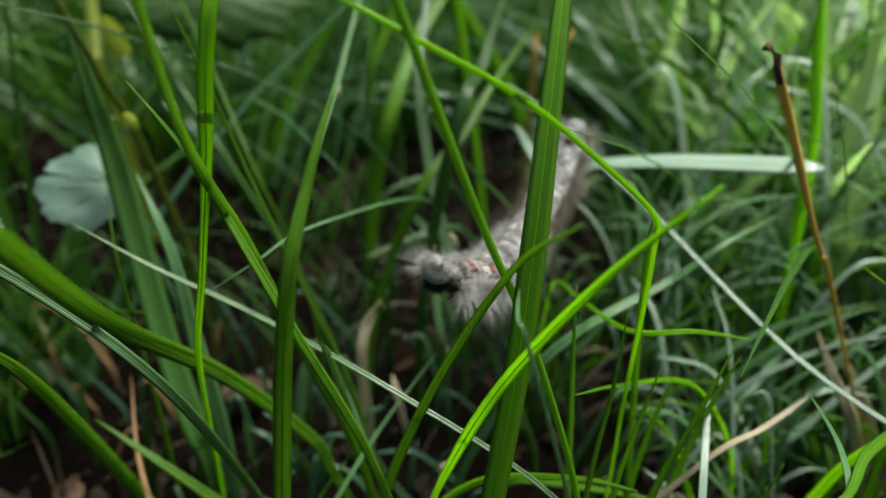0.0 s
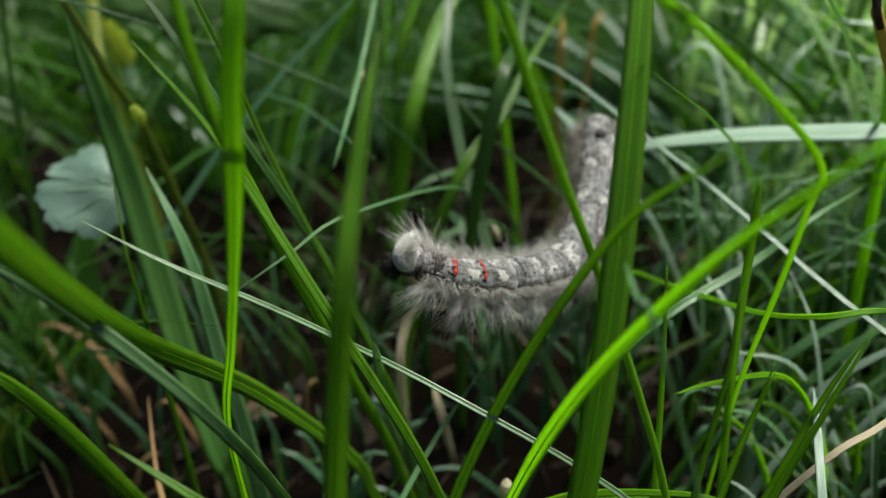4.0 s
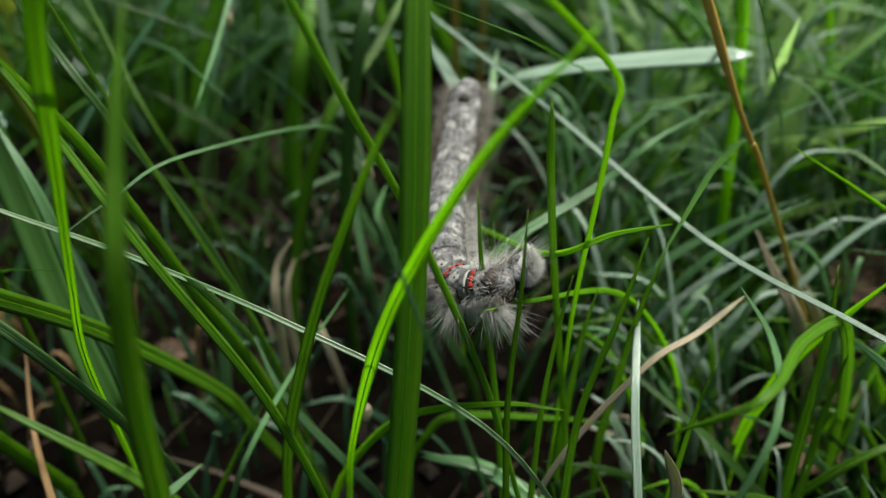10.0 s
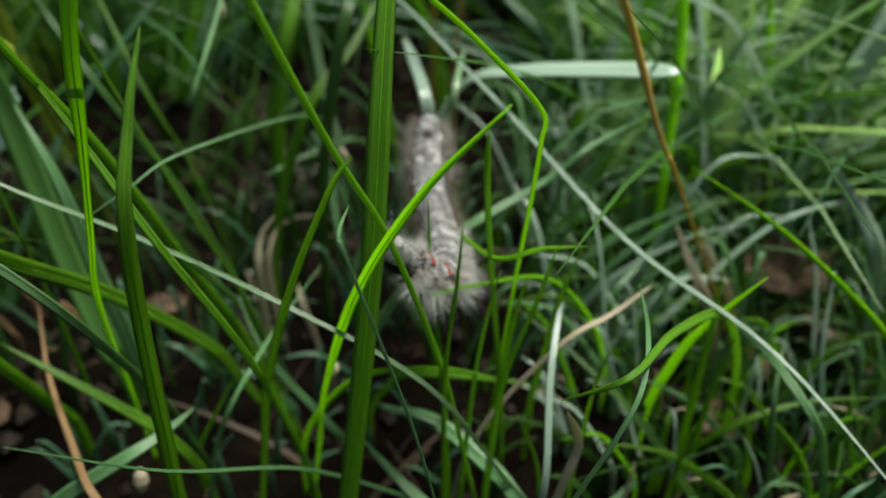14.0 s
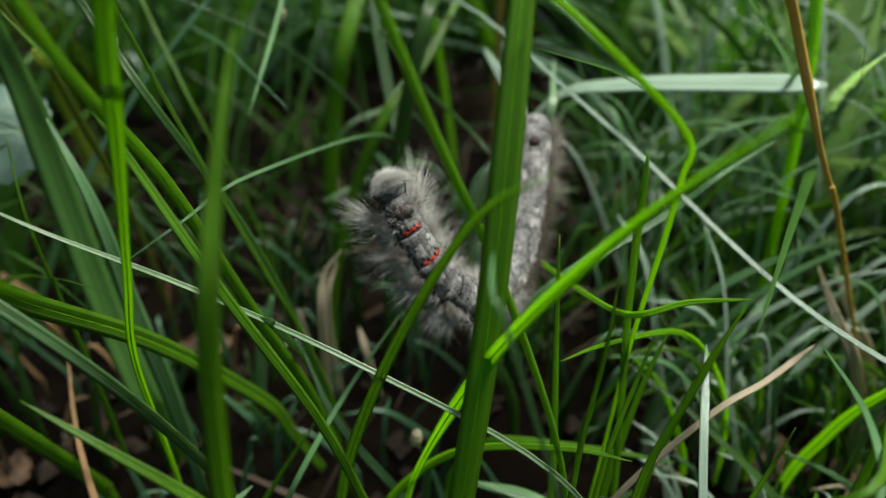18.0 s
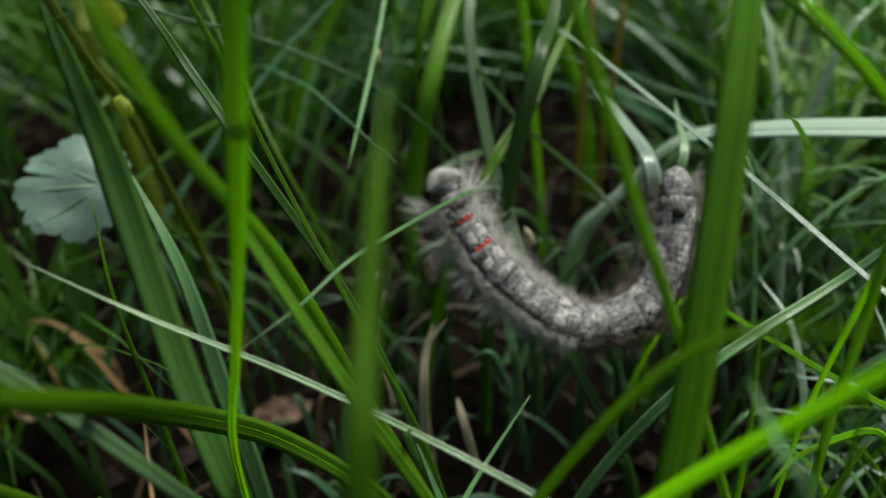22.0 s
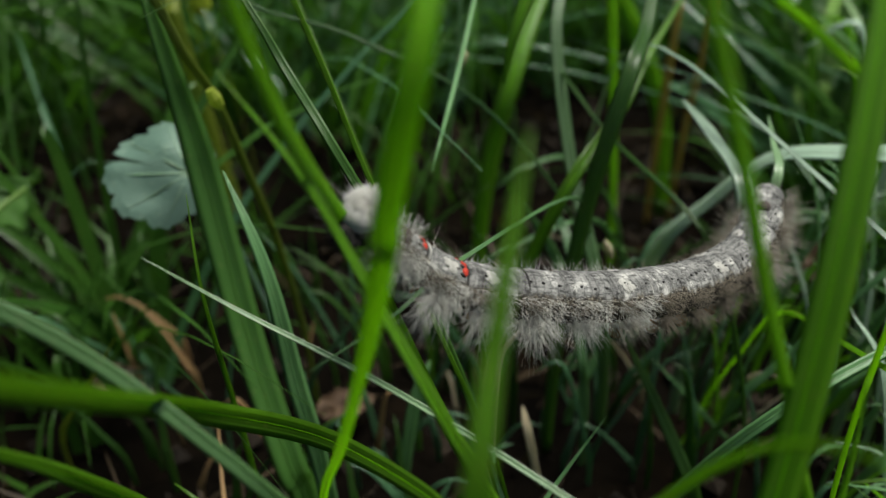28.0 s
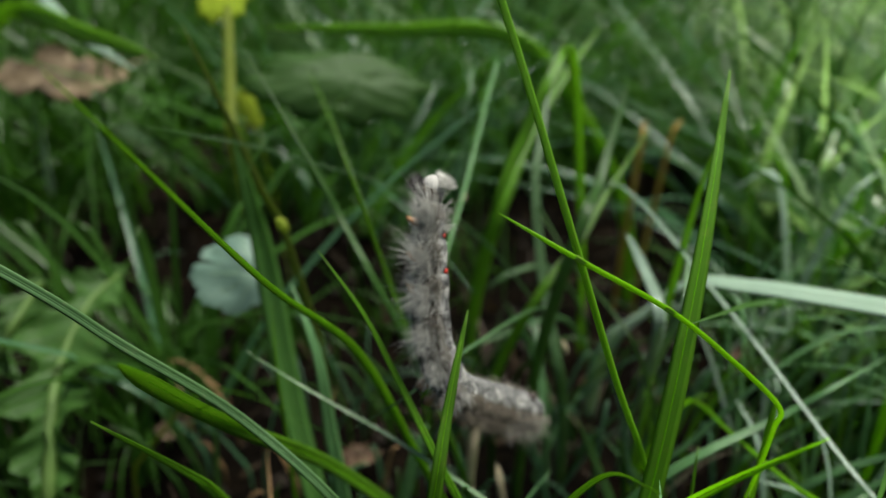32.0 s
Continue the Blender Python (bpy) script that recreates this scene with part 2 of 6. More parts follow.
def skin_material():
    """The caterpillar's skin: a grey back with fine dark lines and pale patches, mottled brown flanks, a black belly. Object z is the back, y ahead."""
    m, nodes, links = material("caterpillar_skin")

    def calc(kind, a, c=0.0):
        n = nodes.new("ShaderNodeMath")
        n.operation = kind
        for socket, v in ((n.inputs[0], a), (n.inputs[1], c)):
            if hasattr(v, "links"):
                links.new(v, socket)
            else:
                socket.default_value = v
        return n.outputs[0]

    def spread(value, low, high):
        n = nodes.new("ShaderNodeMapRange")
        links.new(value, n.inputs[0])
        n.inputs[1].default_value, n.inputs[2].default_value = low, high
        return n.outputs[0]

    out = nodes.new("ShaderNodeOutputMaterial")
    obj = nodes.new("ShaderNodeTexCoord").outputs["Object"]
    sep = nodes.new("ShaderNodeSeparateXYZ")
    links.new(obj, sep.inputs[0])
    shift = nodes.new("ShaderNodeVectorMath")
    links.new(obj, shift.inputs[0])
    far = nodes.new("ShaderNodeCombineXYZ")
    links.new(nodes.new("ShaderNodeObjectInfo").outputs["Random"], far.inputs[0])
    links.new(far.outputs[0], shift.inputs[1])
    at = shift.outputs[0]
    long = nodes.new("ShaderNodeVectorMath")
    long.operation = "MULTIPLY"
    links.new(at, long.inputs[0])
    long.inputs[1].default_value = (1.0, 0.22, 1.0)
    big = tex(nodes, links, "ShaderNodeTexNoise", at, Scale=650.0, Detail=6.0, Roughness=0.68).outputs["Fac"]
    fine = tex(nodes, links, "ShaderNodeTexNoise", at, Scale=4200.0, Detail=4.0, Roughness=0.7).outputs["Fac"]
    streak = tex(nodes, links, "ShaderNodeTexNoise", long.outputs[0], Scale=4000.0, Detail=3.0, Roughness=0.7).outputs["Fac"]
    # how far round from the back: 1 at the back, -1 at the belly
    round_ = calc("DIVIDE", sep.outputs[2], calc("SQRT", calc("ADD", calc("ADD", calc("MULTIPLY", sep.outputs[0], sep.outputs[0]), calc("MULTIPLY", sep.outputs[2], sep.outputs[2])), 1e-9)))
    grey = ramp(nodes, [(0.34, (0.065, 0.064, 0.064)), (0.45, (0.15, 0.149, 0.148)), (0.57, (0.25, 0.248, 0.244)), (0.65, (0.52, 0.51, 0.49))])
    links.new(big, grey.inputs[0])
    lines = ramp(nodes, [(0.36, (0.22, 0.22, 0.22)), (0.46, (0.9, 0.9, 0.9)), (0.66, (1.25, 1.25, 1.22))])
    links.new(streak, lines.inputs[0])
    col = mix(nodes, links, 0.9, grey.outputs[0], lines.outputs[0], "MULTIPLY")
    specks = ramp(nodes, [(0.34, (0.3, 0.29, 0.29)), (0.42, (1, 1, 1))])
    links.new(fine, specks.inputs[0])
    col = mix(nodes, links, 0.8, col, specks.outputs[0], "MULTIPLY")
    # fine dark wrinkles across
    wave = tex(nodes, links, "ShaderNodeTexWave", obj, **{"Scale": 560.0, "Distortion": 2.5, "Detail": 3.0, "Detail Scale": 3.0})
    wave.bands_direction = "Y"
    wrinkles = ramp(nodes, [(0.0, (0.3, 0.3, 0.3)), (0.16, (1, 1, 1))])
    links.new(wave.outputs["Fac"], wrinkles.inputs[0])
    col = mix(nodes, links, 0.55, col, wrinkles.outputs[0], "MULTIPLY")
    # a dark broken line where two segments meet
    near = calc("ABSOLUTE", calc("SUBTRACT", sep.outputs[1], 0.00135))
    joint = calc("MULTIPLY", calc("MULTIPLY", spread(near, 0.00020, 0.00008), spread(fine, 0.47, 0.53)), 0.75)
    col = mix(nodes, links, joint, col, (0.02, 0.019, 0.019))
    # mottled brown flanks
    flank = spread(calc("ADD", round_, calc("MULTIPLY", calc("SUBTRACT", big, 0.5), 0.9)), 0.62, 0.45)
    brown = ramp(nodes, [(0.42, (0.014, 0.011, 0.009)), (0.52, (0.06, 0.049, 0.038)), (0.66, (0.30, 0.27, 0.215))])
    links.new(fine, brown.inputs[0])
    col = mix(nodes, links, flank, col, brown.outputs[0])
    # black below
    col = mix(nodes, links, spread(round_, -0.45, -0.62), col, (0.010, 0.008, 0.008))
    b = nodes.new("ShaderNodeBump")
    b.inputs["Strength"].default_value, b.inputs["Distance"].default_value = 0.7, 0.00006
    links.new(streak, b.inputs["Height"])
    skin = nodes.new("ShaderNodeBsdfPrincipled")
    skin.inputs["Roughness"].default_value = 0.75
    skin.inputs["Specular IOR Level"].default_value = 0.25
    links.new(col, skin.inputs["Base Color"])
    links.new(b.outputs[0], skin.inputs["Normal"])
    links.new(skin.outputs[0], out.inputs["Surface"])
    return m


def plain(name, colour, roughness=0.6, glow=0.0):
    m, nodes, links = material(name)
    out = nodes.new("ShaderNodeOutputMaterial")
    coords = nodes.new("ShaderNodeTexCoord").outputs["Object"]
    n = tex(nodes, links, "ShaderNodeTexNoise", coords, Scale=2500.0, Detail=4.0)
    col = mix(nodes, links, n.outputs["Fac"], tuple(c * 0.6 for c in colour), tuple(min(1, c * 1.4) for c in colour))
    skin = nodes.new("ShaderNodeBsdfPrincipled")
    skin.inputs["Roughness"].default_value = roughness
    links.new(col, skin.inputs["Base Color"])
    if glow:
        t = nodes.new("ShaderNodeBsdfTranslucent")
        links.new(col, t.inputs["Color"])
        both = nodes.new("ShaderNodeMixShader")
        both.inputs[0].default_value = glow
        links.new(skin.outputs[0], both.inputs[1])
        links.new(t.outputs[0], both.inputs[2])
        links.new(both.outputs[0], out.inputs["Surface"])
    else:
        links.new(skin.outputs[0], out.inputs["Surface"])
    return m


SKIN = skin_material()
HAIR = plain("caterpillar_hair", (0.24, 0.205, 0.16), 0.5, 0.4)
HAIR_WHITE = plain("caterpillar_white_hair", (0.52, 0.485, 0.425), 0.45, 0.45)
DOWN = plain("white_head_down", (0.74, 0.72, 0.68), 0.5, 0.4)
RED = plain("red_band", (0.40, 0.024, 0.010), 0.8)
CROWN = plain("white_crown", (0.44, 0.43, 0.405), 0.95)
WHITE = plain("white_scales", (0.36, 0.352, 0.33), 0.9)
NAPE = plain("brown_velvet", (0.055, 0.042, 0.036), 0.85)
BLACK = plain("black_velvet", (0.010, 0.008, 0.008), 0.8)
FLESH = plain("proleg_flesh", (0.40, 0.21, 0.10), 0.5)


NODE = leaf_material("pale_node", (0.27, 0.37, 0.06), (0.40, 0.48, 0.11), (0.5, 0.5, 0.2), glow=0.5)
RIB = {"fresh_grass": BRIGHT, "bright_young_grass": YELLOW}


# ---- mesh helpers ----
def mesh_object(name, verts, faces, mat, uvs=None, parent=None, label="", smooth=True):
    me = bpy.data.meshes.new(name)
    me.from_pydata(verts, [], faces)
    if uvs is not None:
        layer = me.uv_layers.new(name="UVMap")
        flat = np.array(uvs, dtype=np.float32)[[i for f in faces for i in f]]
        layer.data.foreach_set("uv", flat.ravel())
    if smooth:
        me.polygons.foreach_set("use_smooth", [True] * len(me.polygons))
    me.materials.append(mat)
    ob = new(name, me)
    if parent:
        ob.parent = parent
    if label:
        tagged(ob, label)
    return ob


def part(name, bm, mat, parent, label=""):
    me = bpy.data.meshes.new(name)
    bm.to_mesh(me)
    bm.free()
    me.polygons.foreach_set("use_smooth", [True] * len(me.polygons))
    me.materials.append(mat)
    ob = new(name, me)
    ob.parent = parent
    if label:
        tagged(ob, label)
    return ob


def smooth_line(points, n):
    """A curve through the points, n steps to each span."""
    p = [Vector(q) for q in points]
    p = [2 * p[0] - p[1], *p, 2 * p[-1] - p[-2]]
    line = []
    for i in range(len(p) - 3):
        a, b, c, d = p[i:i + 4]
        for k in range(n):
            u = k / n
            line.append(0.5 * (2 * b + (c - a) * u + (2 * a - 5 * b + 4 * c - d) * u * u + (3 * b - a - 3 * c + d) * u ** 3))
    line.append(p[-2])
    return line


def evenly(line, n):
    """n points at even steps along a line of points."""
    p = np.array([tuple(q) for q in line])
    s = np.concatenate([[0], np.cumsum(np.linalg.norm(np.diff(p, axis=0), axis=1))])
    w = np.linspace(0, s[-1], n)
    return np.stack([np.interp(w, s, p[:, k]) for k in range(3)], 1), s[-1]


EYE_AT = Vector((0, 0, EYE))


def blade_mesh(line, width, fold=0.25, twist=0.0, face=None, taper=0.55, tip=0.0, thick=0.14, wobble=0.0, seed=0, narrow=None):
    """Vertices, faces and UVs of a blade along line (tip first), a folded strip with a lens-shaped section."""
    n = len(line)
    verts, faces, uvs = [], [], []
    run = 0.0
    section = [(-1.0, 0.0), (-0.5, -0.35), (0.0, -1.0), (0.5, -0.35), (1.0, 0.0), (0.5, 0.35), (0.0, 0.2), (-0.5, 0.35)]
    for i, c in enumerate(line):
        c = Vector(c)
        tangent = (Vector(line[min(i + 1, n - 1)]) - Vector(line[max(i - 1, 0)])).normalized()
        toward = (face if face is not None else (EYE_AT - c)).normalized()
        side = tangent.cross(toward)
        side = side.normalized() if side.length > 1e-4 else tangent.orthogonal().normalized()
        up = side.cross(tangent).normalized()
        u = i / (n - 1)
        a = twist * (u - 0.4) + wobble * math.sin(5.0 * u + seed)
        side, up = side * math.cos(a) + up * math.sin(a), up * math.cos(a) - side * math.sin(a)
        w = 0.5 * width * max(0.04, min(1.0, (max(u, 0.0) / max(taper, 1e-3)) ** 0.6 if taper else 1.0) + tip) * (1 - 0.25 * max(0, u - 0.7) / 0.3)
        w = max(w, 0.04 * width)
        if narrow and u > narrow[0]:
            w *= 1 - (1 - narrow[1]) * min(1.0, (u - narrow[0]) / 0.12)
        if i:
            run += (c - Vector(line[i - 1])).length / MM
        for x, y in section:
            depth = y * thick * w + fold * w * abs(x) 
            verts.append(c + side * (x * w) + up * depth)
            uvs.append((x * 0.5 + 0.5, run))
    for i in range(n - 1):
        for k in range(8):
            a, b = i * 8 + k, i * 8 + (k + 1) % 8
            faces.append((a, b, b + 8, a + 8))
    faces.append(tuple(range(7, -1, -1)))
    faces.append(tuple(range((n - 1) * 8, n * 8)))
    return verts, faces, uvs


def rooted(points, over=0.0, lean=0.5):
    """Millimetres to metres; from the last point the blade goes on and bends down into the ground."""
    p = [Vector(q) * MM for q in points]
    if over:
        d = (p[0] - p[1]).normalized()
        p = [p[0] + d * over * MM + Vector((0, 0, -0.1 * over * MM)), *p]
    d = (p[-1] - p[-2]).normalized()
    z = p[-1].z
    if z > 0.0015:
        # on along its own line for a little, then down; what comes from behind stays behind
        flat = Vector((d.x, d.y * (0.25 if d.y < 0 else 1.0), 0)) * z * lean
        start = p[-1].copy()
        p.append(start + flat * 0.55 + Vector((0, 0, -0.30 * z)))
        p.append(start + flat * 0.9 + Vector((0, 0, -0.65 * z)))
        p.append(start + flat + Vector((0, 0, -z - 0.002)))
    return p


def hanging(points, high=9.0, back=34.0):
    """From a tip that hangs down, up along the points, over the top and back down to the ground behind. Millimetres, top first."""
    p = [Vector(q) for q in points][::-1]
    d = (p[-1] - p[-2]).normalized()
    top = p[-1] + d * high
    far = Vector((top.x + d.x * back, top.y + back, 0))
    return [*[tuple(q) for q in p], tuple(top), tuple(top.lerp(far, 0.3) + Vector((0, 0, 0.28 * top.z))), tuple(top.lerp(far, 0.8) + Vector((0, 0, 0.14 * top.z))), (far.x, far.y, -4.0)]


def blade_stuff(name, lines, mat, label):
    """Many thin blades joined, past telling apart."""
    verts, faces, uvs = [], [], []
    for line, width, twist in lines:
        v, f, uv = blade_mesh(smooth_line(rooted(line), 4), width * MM, fold=0.3, taper=0.5, twist=twist)
        faces += [tuple(k + len(verts) for k in q) for q in f]
        verts += v
        uvs += uv
    return tagged(mesh_object(name, verts, faces, mat, uvs), label, "grass", kind="stuff")


def grass(points, width, mat, label, over=0.0, root=True, nodes=(), lean=0.5, **shape):
    """One blade: its skin, a midrib where it is broad, and rings at its nodes."""
    line = smooth_line(rooted(points, over, lean) if root else [Vector(q) * MM for q in points], 6)
    seed = len(bpy.data.objects)
    v, f, uv = blade_mesh(line, width * MM, wobble=0.12, seed=seed, **shape)
    ob = mesh_object("grass_blade", v, f, mat, uv)
    base = Vector(line[-1])
    ob.data.transform(Matrix.Translation(-base))
    ob.location = base
    if width > 0.42:
        n = len(line)
        ups = [((v[i * 8] + v[i * 8 + 4]) / 2 - v[i * 8 + 2]) for i in range(n)]
        mids = [v[i * 8 + 6] + 0.05 * ups[i] - base for i in range(n)]
        part("midrib", limb(mids[2:-1], [0.045 * width * MM * min(1.0, 0.2 + i / n * 1.6) for i in range(2, n - 1)], 5), RIB[mat.name] if mat.name in RIB else mat, ob)
    for k in nodes:
        i = int((k + (1 if over else 0)) * 6)
        nv, nf, nuv = blade_mesh([line[i].lerp(line[i + (1 if q > 0 else -1)], abs(q)) for q in (-0.34, -0.2, -0.07, 0.07, 0.2, 0.34)], width * 1.03 * (shape["narrow"][1] + 0.35 if "narrow" in shape else 1.0) * MM, fold=shape.get("fold", 0.25), taper=0.0, thick=shape.get("thick", 0.14) * 1.25)
        mesh_object("node", [q - base for q in nv], nf, NODE, nuv, parent=ob, label="pale swollen node")
    return tagged(ob, label, "grass blade", "grass blades round the caterpillar")


# ---- the ground, one sheet out to the horizon ----
def ground():
    verts, faces = [], []
    turns, rings = 120, 110
    centre = Vector((0.0, 0.12, 0.0))
    for r in range(rings):
        u = r / (rings - 1)
        radius = 0.004 * math.exp(u * math.log(400.0 / 0.004))
        for k in range(turns):
            a = 2 * math.pi * k / turns
            x, y = centre.x + radius * math.cos(a), centre.y + radius * math.sin(a)
            h = 0.006 * noise.noise((x * 18, y * 18, 0)) + 0.003 * noise.noise((x * 70, y * 70, 3)) + 0.0015 * noise.noise((x * 260, y * 260, 5))
            verts.append((x, y, (h - 0.004) * min(1.0, 3.0 / (0.2 + radius))))
    verts.append((centre.x, centre.y, -0.004))
    for r in range(rings - 1):
        for k in range(turns):
            a, b = r * turns + k, r * turns + (k + 1) % turns
            faces.append((a, b, b + turns, a + turns))
    faces += [(len(verts) - 1, (k + 1) % turns, k) for k in range(turns)]
    return tagged(mesh_object("ground", verts, faces, SOIL), "dark crumbly garden soil under the lawn, shade put into its near-black colour", "soil", kind="structure")


ground()


def turf():
    """The lawn further off, too far to tell its blades apart."""
    verts, faces = [], []
    turns, rings = 96, 60
    for r in range(rings):
        radius = 0.75 * math.exp(r / (rings - 1) * math.log(390.0 / 0.75))
        for k in range(turns):
            a = 2 * math.pi * k / turns
            rr = radius * (1 + 0.18 * noise.noise((math.cos(a) * 3, math.sin(a) * 3, 9))) if r < 12 else radius
            x, y = rr * math.cos(a), 0.25 + rr * math.sin(a)
            rise = 0.03 + 0.02 * noise.noise((x * 7, y * 7, 4)) + 0.012 * noise.noise((x * 30, y * 30, 6))
            verts.append((x, y, rise * min(1.0, r / 4) - 0.012 * (r == 0)))
    for r in range(rings - 1):
        for k in range(turns):
            p, q = r * turns + k, r * turns + (k + 1) % turns
            faces.append((p, q, q + turns, p + turns))
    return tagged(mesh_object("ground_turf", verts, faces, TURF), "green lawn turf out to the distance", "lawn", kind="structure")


turf()


# ---- the caterpillar ----
SEGMENTS = 13
STEP = 0.0031


def body_radius(i):
    """Half the body's width at segment i, 0 behind the head."""
    return 0.00208 * (0.68, 0.76, 0.86, 0.94, 0.98, 1.0, 1.02, 1.03, 1.03, 1.02, 1.00, 0.96, 0.86)[i]


def barrel(radius, length, rng, rings=17, turns=36, last=False):
    """A body segment: a smooth ring with faint folds across it, flatter below, swollen flaps at its sides. y is ahead, z the back."""
    bm = bmesh.new()
    rows = []
    for r in range(rings):
        u = -1 + 2 * r / (rings - 1)
        swell = (1 - abs(u) ** 9.0) ** 0.5 if abs(u) < 1 else 0.0
        fold = 1 - 0.014 * math.exp(-((u + 0.25) / 0.08) ** 2) - 0.018 * math.exp(-((u - 0.33) / 0.08) ** 2)
        row = []
        for k in range(turns):
            a = 2 * math.pi * k / turns
            flap = 1 + 0.16 * math.exp(-((math.sin(a) + 0.35) / 0.22) ** 2) * abs(math.cos(a)) * (1 - u * u)
            flat = 0.80 if math.sin(a) < 0 else 0.94
            lump = 1 + 0.03 * noise.noise((math.cos(a) * 4 + rng * 9, u * 4, math.sin(a) * 4)) + 0.012 * noise.noise((math.cos(a) * 11 + rng * 9, u * 9, math.sin(a) * 11))
            rr = radius * (0.30 + 0.70 * swell) * fold * flap * lump
            if last and u < 0.2:
                rr *= max(0.1, 1 - ((0.2 - u) / 1.2) ** 2) ** 0.5
            row.append(bm.verts.new((rr * math.cos(a), u * length * 0.72, rr * math.sin(a) * flat)))
        rows.append(row)
    for a, b in zip(rows, rows[1:]):
        for k in range(turns):
            bm.faces.new((a[k], a[(k + 1) % turns], b[(k + 1) % turns], b[k]))
    bm.faces.new(rows[0][::-1])
    bm.faces.new(rows[-1])
    bmesh.ops.recalc_face_normals(bm, faces=bm.faces)
    return bm


def hairs(count, place, rng, thick=0.000021):
    """Many tapering, bent hairs. place(rng) gives root, direction and length."""
    verts, faces = [], []
    for _ in range(count):
        root, way, length = place(rng)
        way = way.normalized()
        side = way.orthogonal().normalized()
        other = way.cross(side)
        bend = (side * rng.uniform(-1, 1) + other * rng.uniform(-1, 1)) * 0.16 * length
        at = len(verts)
        for u, w in ((0.0, 1.0), (0.5, 0.8)):
            c = root + way * length * u + bend * u * u
            for k in range(3):
                a = 2 * math.pi * k / 3
                verts.append(c + (side * math.cos(a) + other * math.sin(a)) * thick * w)
        verts.append(root + way * length + bend)
        for k in range(3):
            j = (k + 1) % 3
            faces += [(at + k, at + j, at + 3 + j, at + 3 + k), (at + 3 + k, at + 3 + j, at + 6)]
    return verts, faces


def tuft(side, radius, i, angle, y, long, open_):
    """A tuft of hairs that fan out from one wart on the flank."""
    a = radians(angle)
    out = Vector((side * math.cos(a), 0, math.sin(a)))
    ahead = (1.0 if i == 0 else 0.45 if i == 1 else -0.5 if i >= 11 else 0.0)

    def place(rng):
        spot = Vector((rng.gauss(0, 0.12), rng.gauss(0, 0.42), rng.gauss(0, 0.26))) * MM
        root = Vector((side * radius * 1.0 * math.cos(a), y, radius * 0.9 * math.sin(a))) + spot
        way = out + Vector((rng.gauss(0, 0.25), rng.gauss(ahead, open_), rng.gauss(-0.1, 0.4)))
        return root, way, long * (0.28 + 0.80 * rng.random() ** 1.6)
    return place


def fuzz(radius, length, long):
    """Short down all over the flanks."""
    def place(rng):
        a = radians(rng.choice((rng.uniform(-45, 30), rng.uniform(150, 225))))
        y = rng.uniform(-0.5, 0.5) * length
        out = Vector((math.cos(a), 0, math.sin(a)))
        return out * radius * 0.95 + Vector((0, y, 0)), out + Vector((0, rng.gauss(-0.1, 0.6), rng.gauss(-0.3, 0.4))), long * rng.uniform(0.3, 1.5)
    return place


def neck(radius, length):
    """Pale down all over the segment behind the head."""
    def place(rng):
        a = radians(rng.uniform(0, 180))
        out = Vector((math.cos(a), 0, math.sin(a)))
        return out * radius * 0.95 + Vector((0, rng.uniform(-0.2, 0.6) * length, 0)), out + Vector((0, rng.gauss(0.5, 0.5), 0)), 0.0009 * rng.uniform(0.4, 1.5)
    return place


def limb(points, radii, turns=8):
    """A tapering stump along the points."""
    bm = bmesh.new()
    rows = []
    for i, (p, r) in enumerate(zip(points, radii)):
        p = Vector(p)
        t = (Vector(points[min(i + 1, len(points) - 1)]) - Vector(points[max(i - 1, 0)])).normalized()
        s = t.orthogonal().normalized()
        o = t.cross(s)
        rows.append([bm.verts.new(p + (s * math.cos(2 * math.pi * k / turns) + o * math.sin(2 * math.pi * k / turns)) * r) for k in range(turns)])
    for a, b in zip(rows, rows[1:]):
        for k in range(turns):
            bm.faces.new((a[k], a[(k + 1) % turns], b[(k + 1) % turns], b[k]))
    bm.faces.new(rows[0][::-1])
    bm.faces.new(rows[-1])
    bmesh.ops.recalc_face_normals(bm, faces=bm.faces)
    return bm


def band(radius, y, wide, deg=46, lift=1.05, middle=90.0, seed=0.0):
    """A raised strip round the back, its edges uneven."""
    bm = bmesh.new()
    rows = []
    for k in range(17):
        a = radians(middle - deg + 2 * deg * k / 16)
        out = Vector((math.cos(a), 0, math.sin(a) * 0.94)) * radius
        w = wide * (1 - 0.75 * (abs(k - 8) / 8) ** 2)
        ends = [y + s * w * (1 + 0.7 * noise.noise((k * 0.9 + seed * 7.3, s * 5.0, seed))) for s in (-1, 1)]
        rows.append([bm.verts.new(out * lift + Vector((0, e, 0))) for e in ends] + [bm.verts.new(out * 0.86 + Vector((0, e, 0))) for e in ends[::-1]])
    for a, b in zip(rows, rows[1:]):
        for k in range(4):
            bm.faces.new((a[k], a[(k + 1) % 4], b[(k + 1) % 4], b[k]))
    bm.faces.new(rows[0])
    bm.faces.new(rows[-1][::-1])
    bmesh.ops.recalc_face_normals(bm, faces=bm.faces)
    return bm


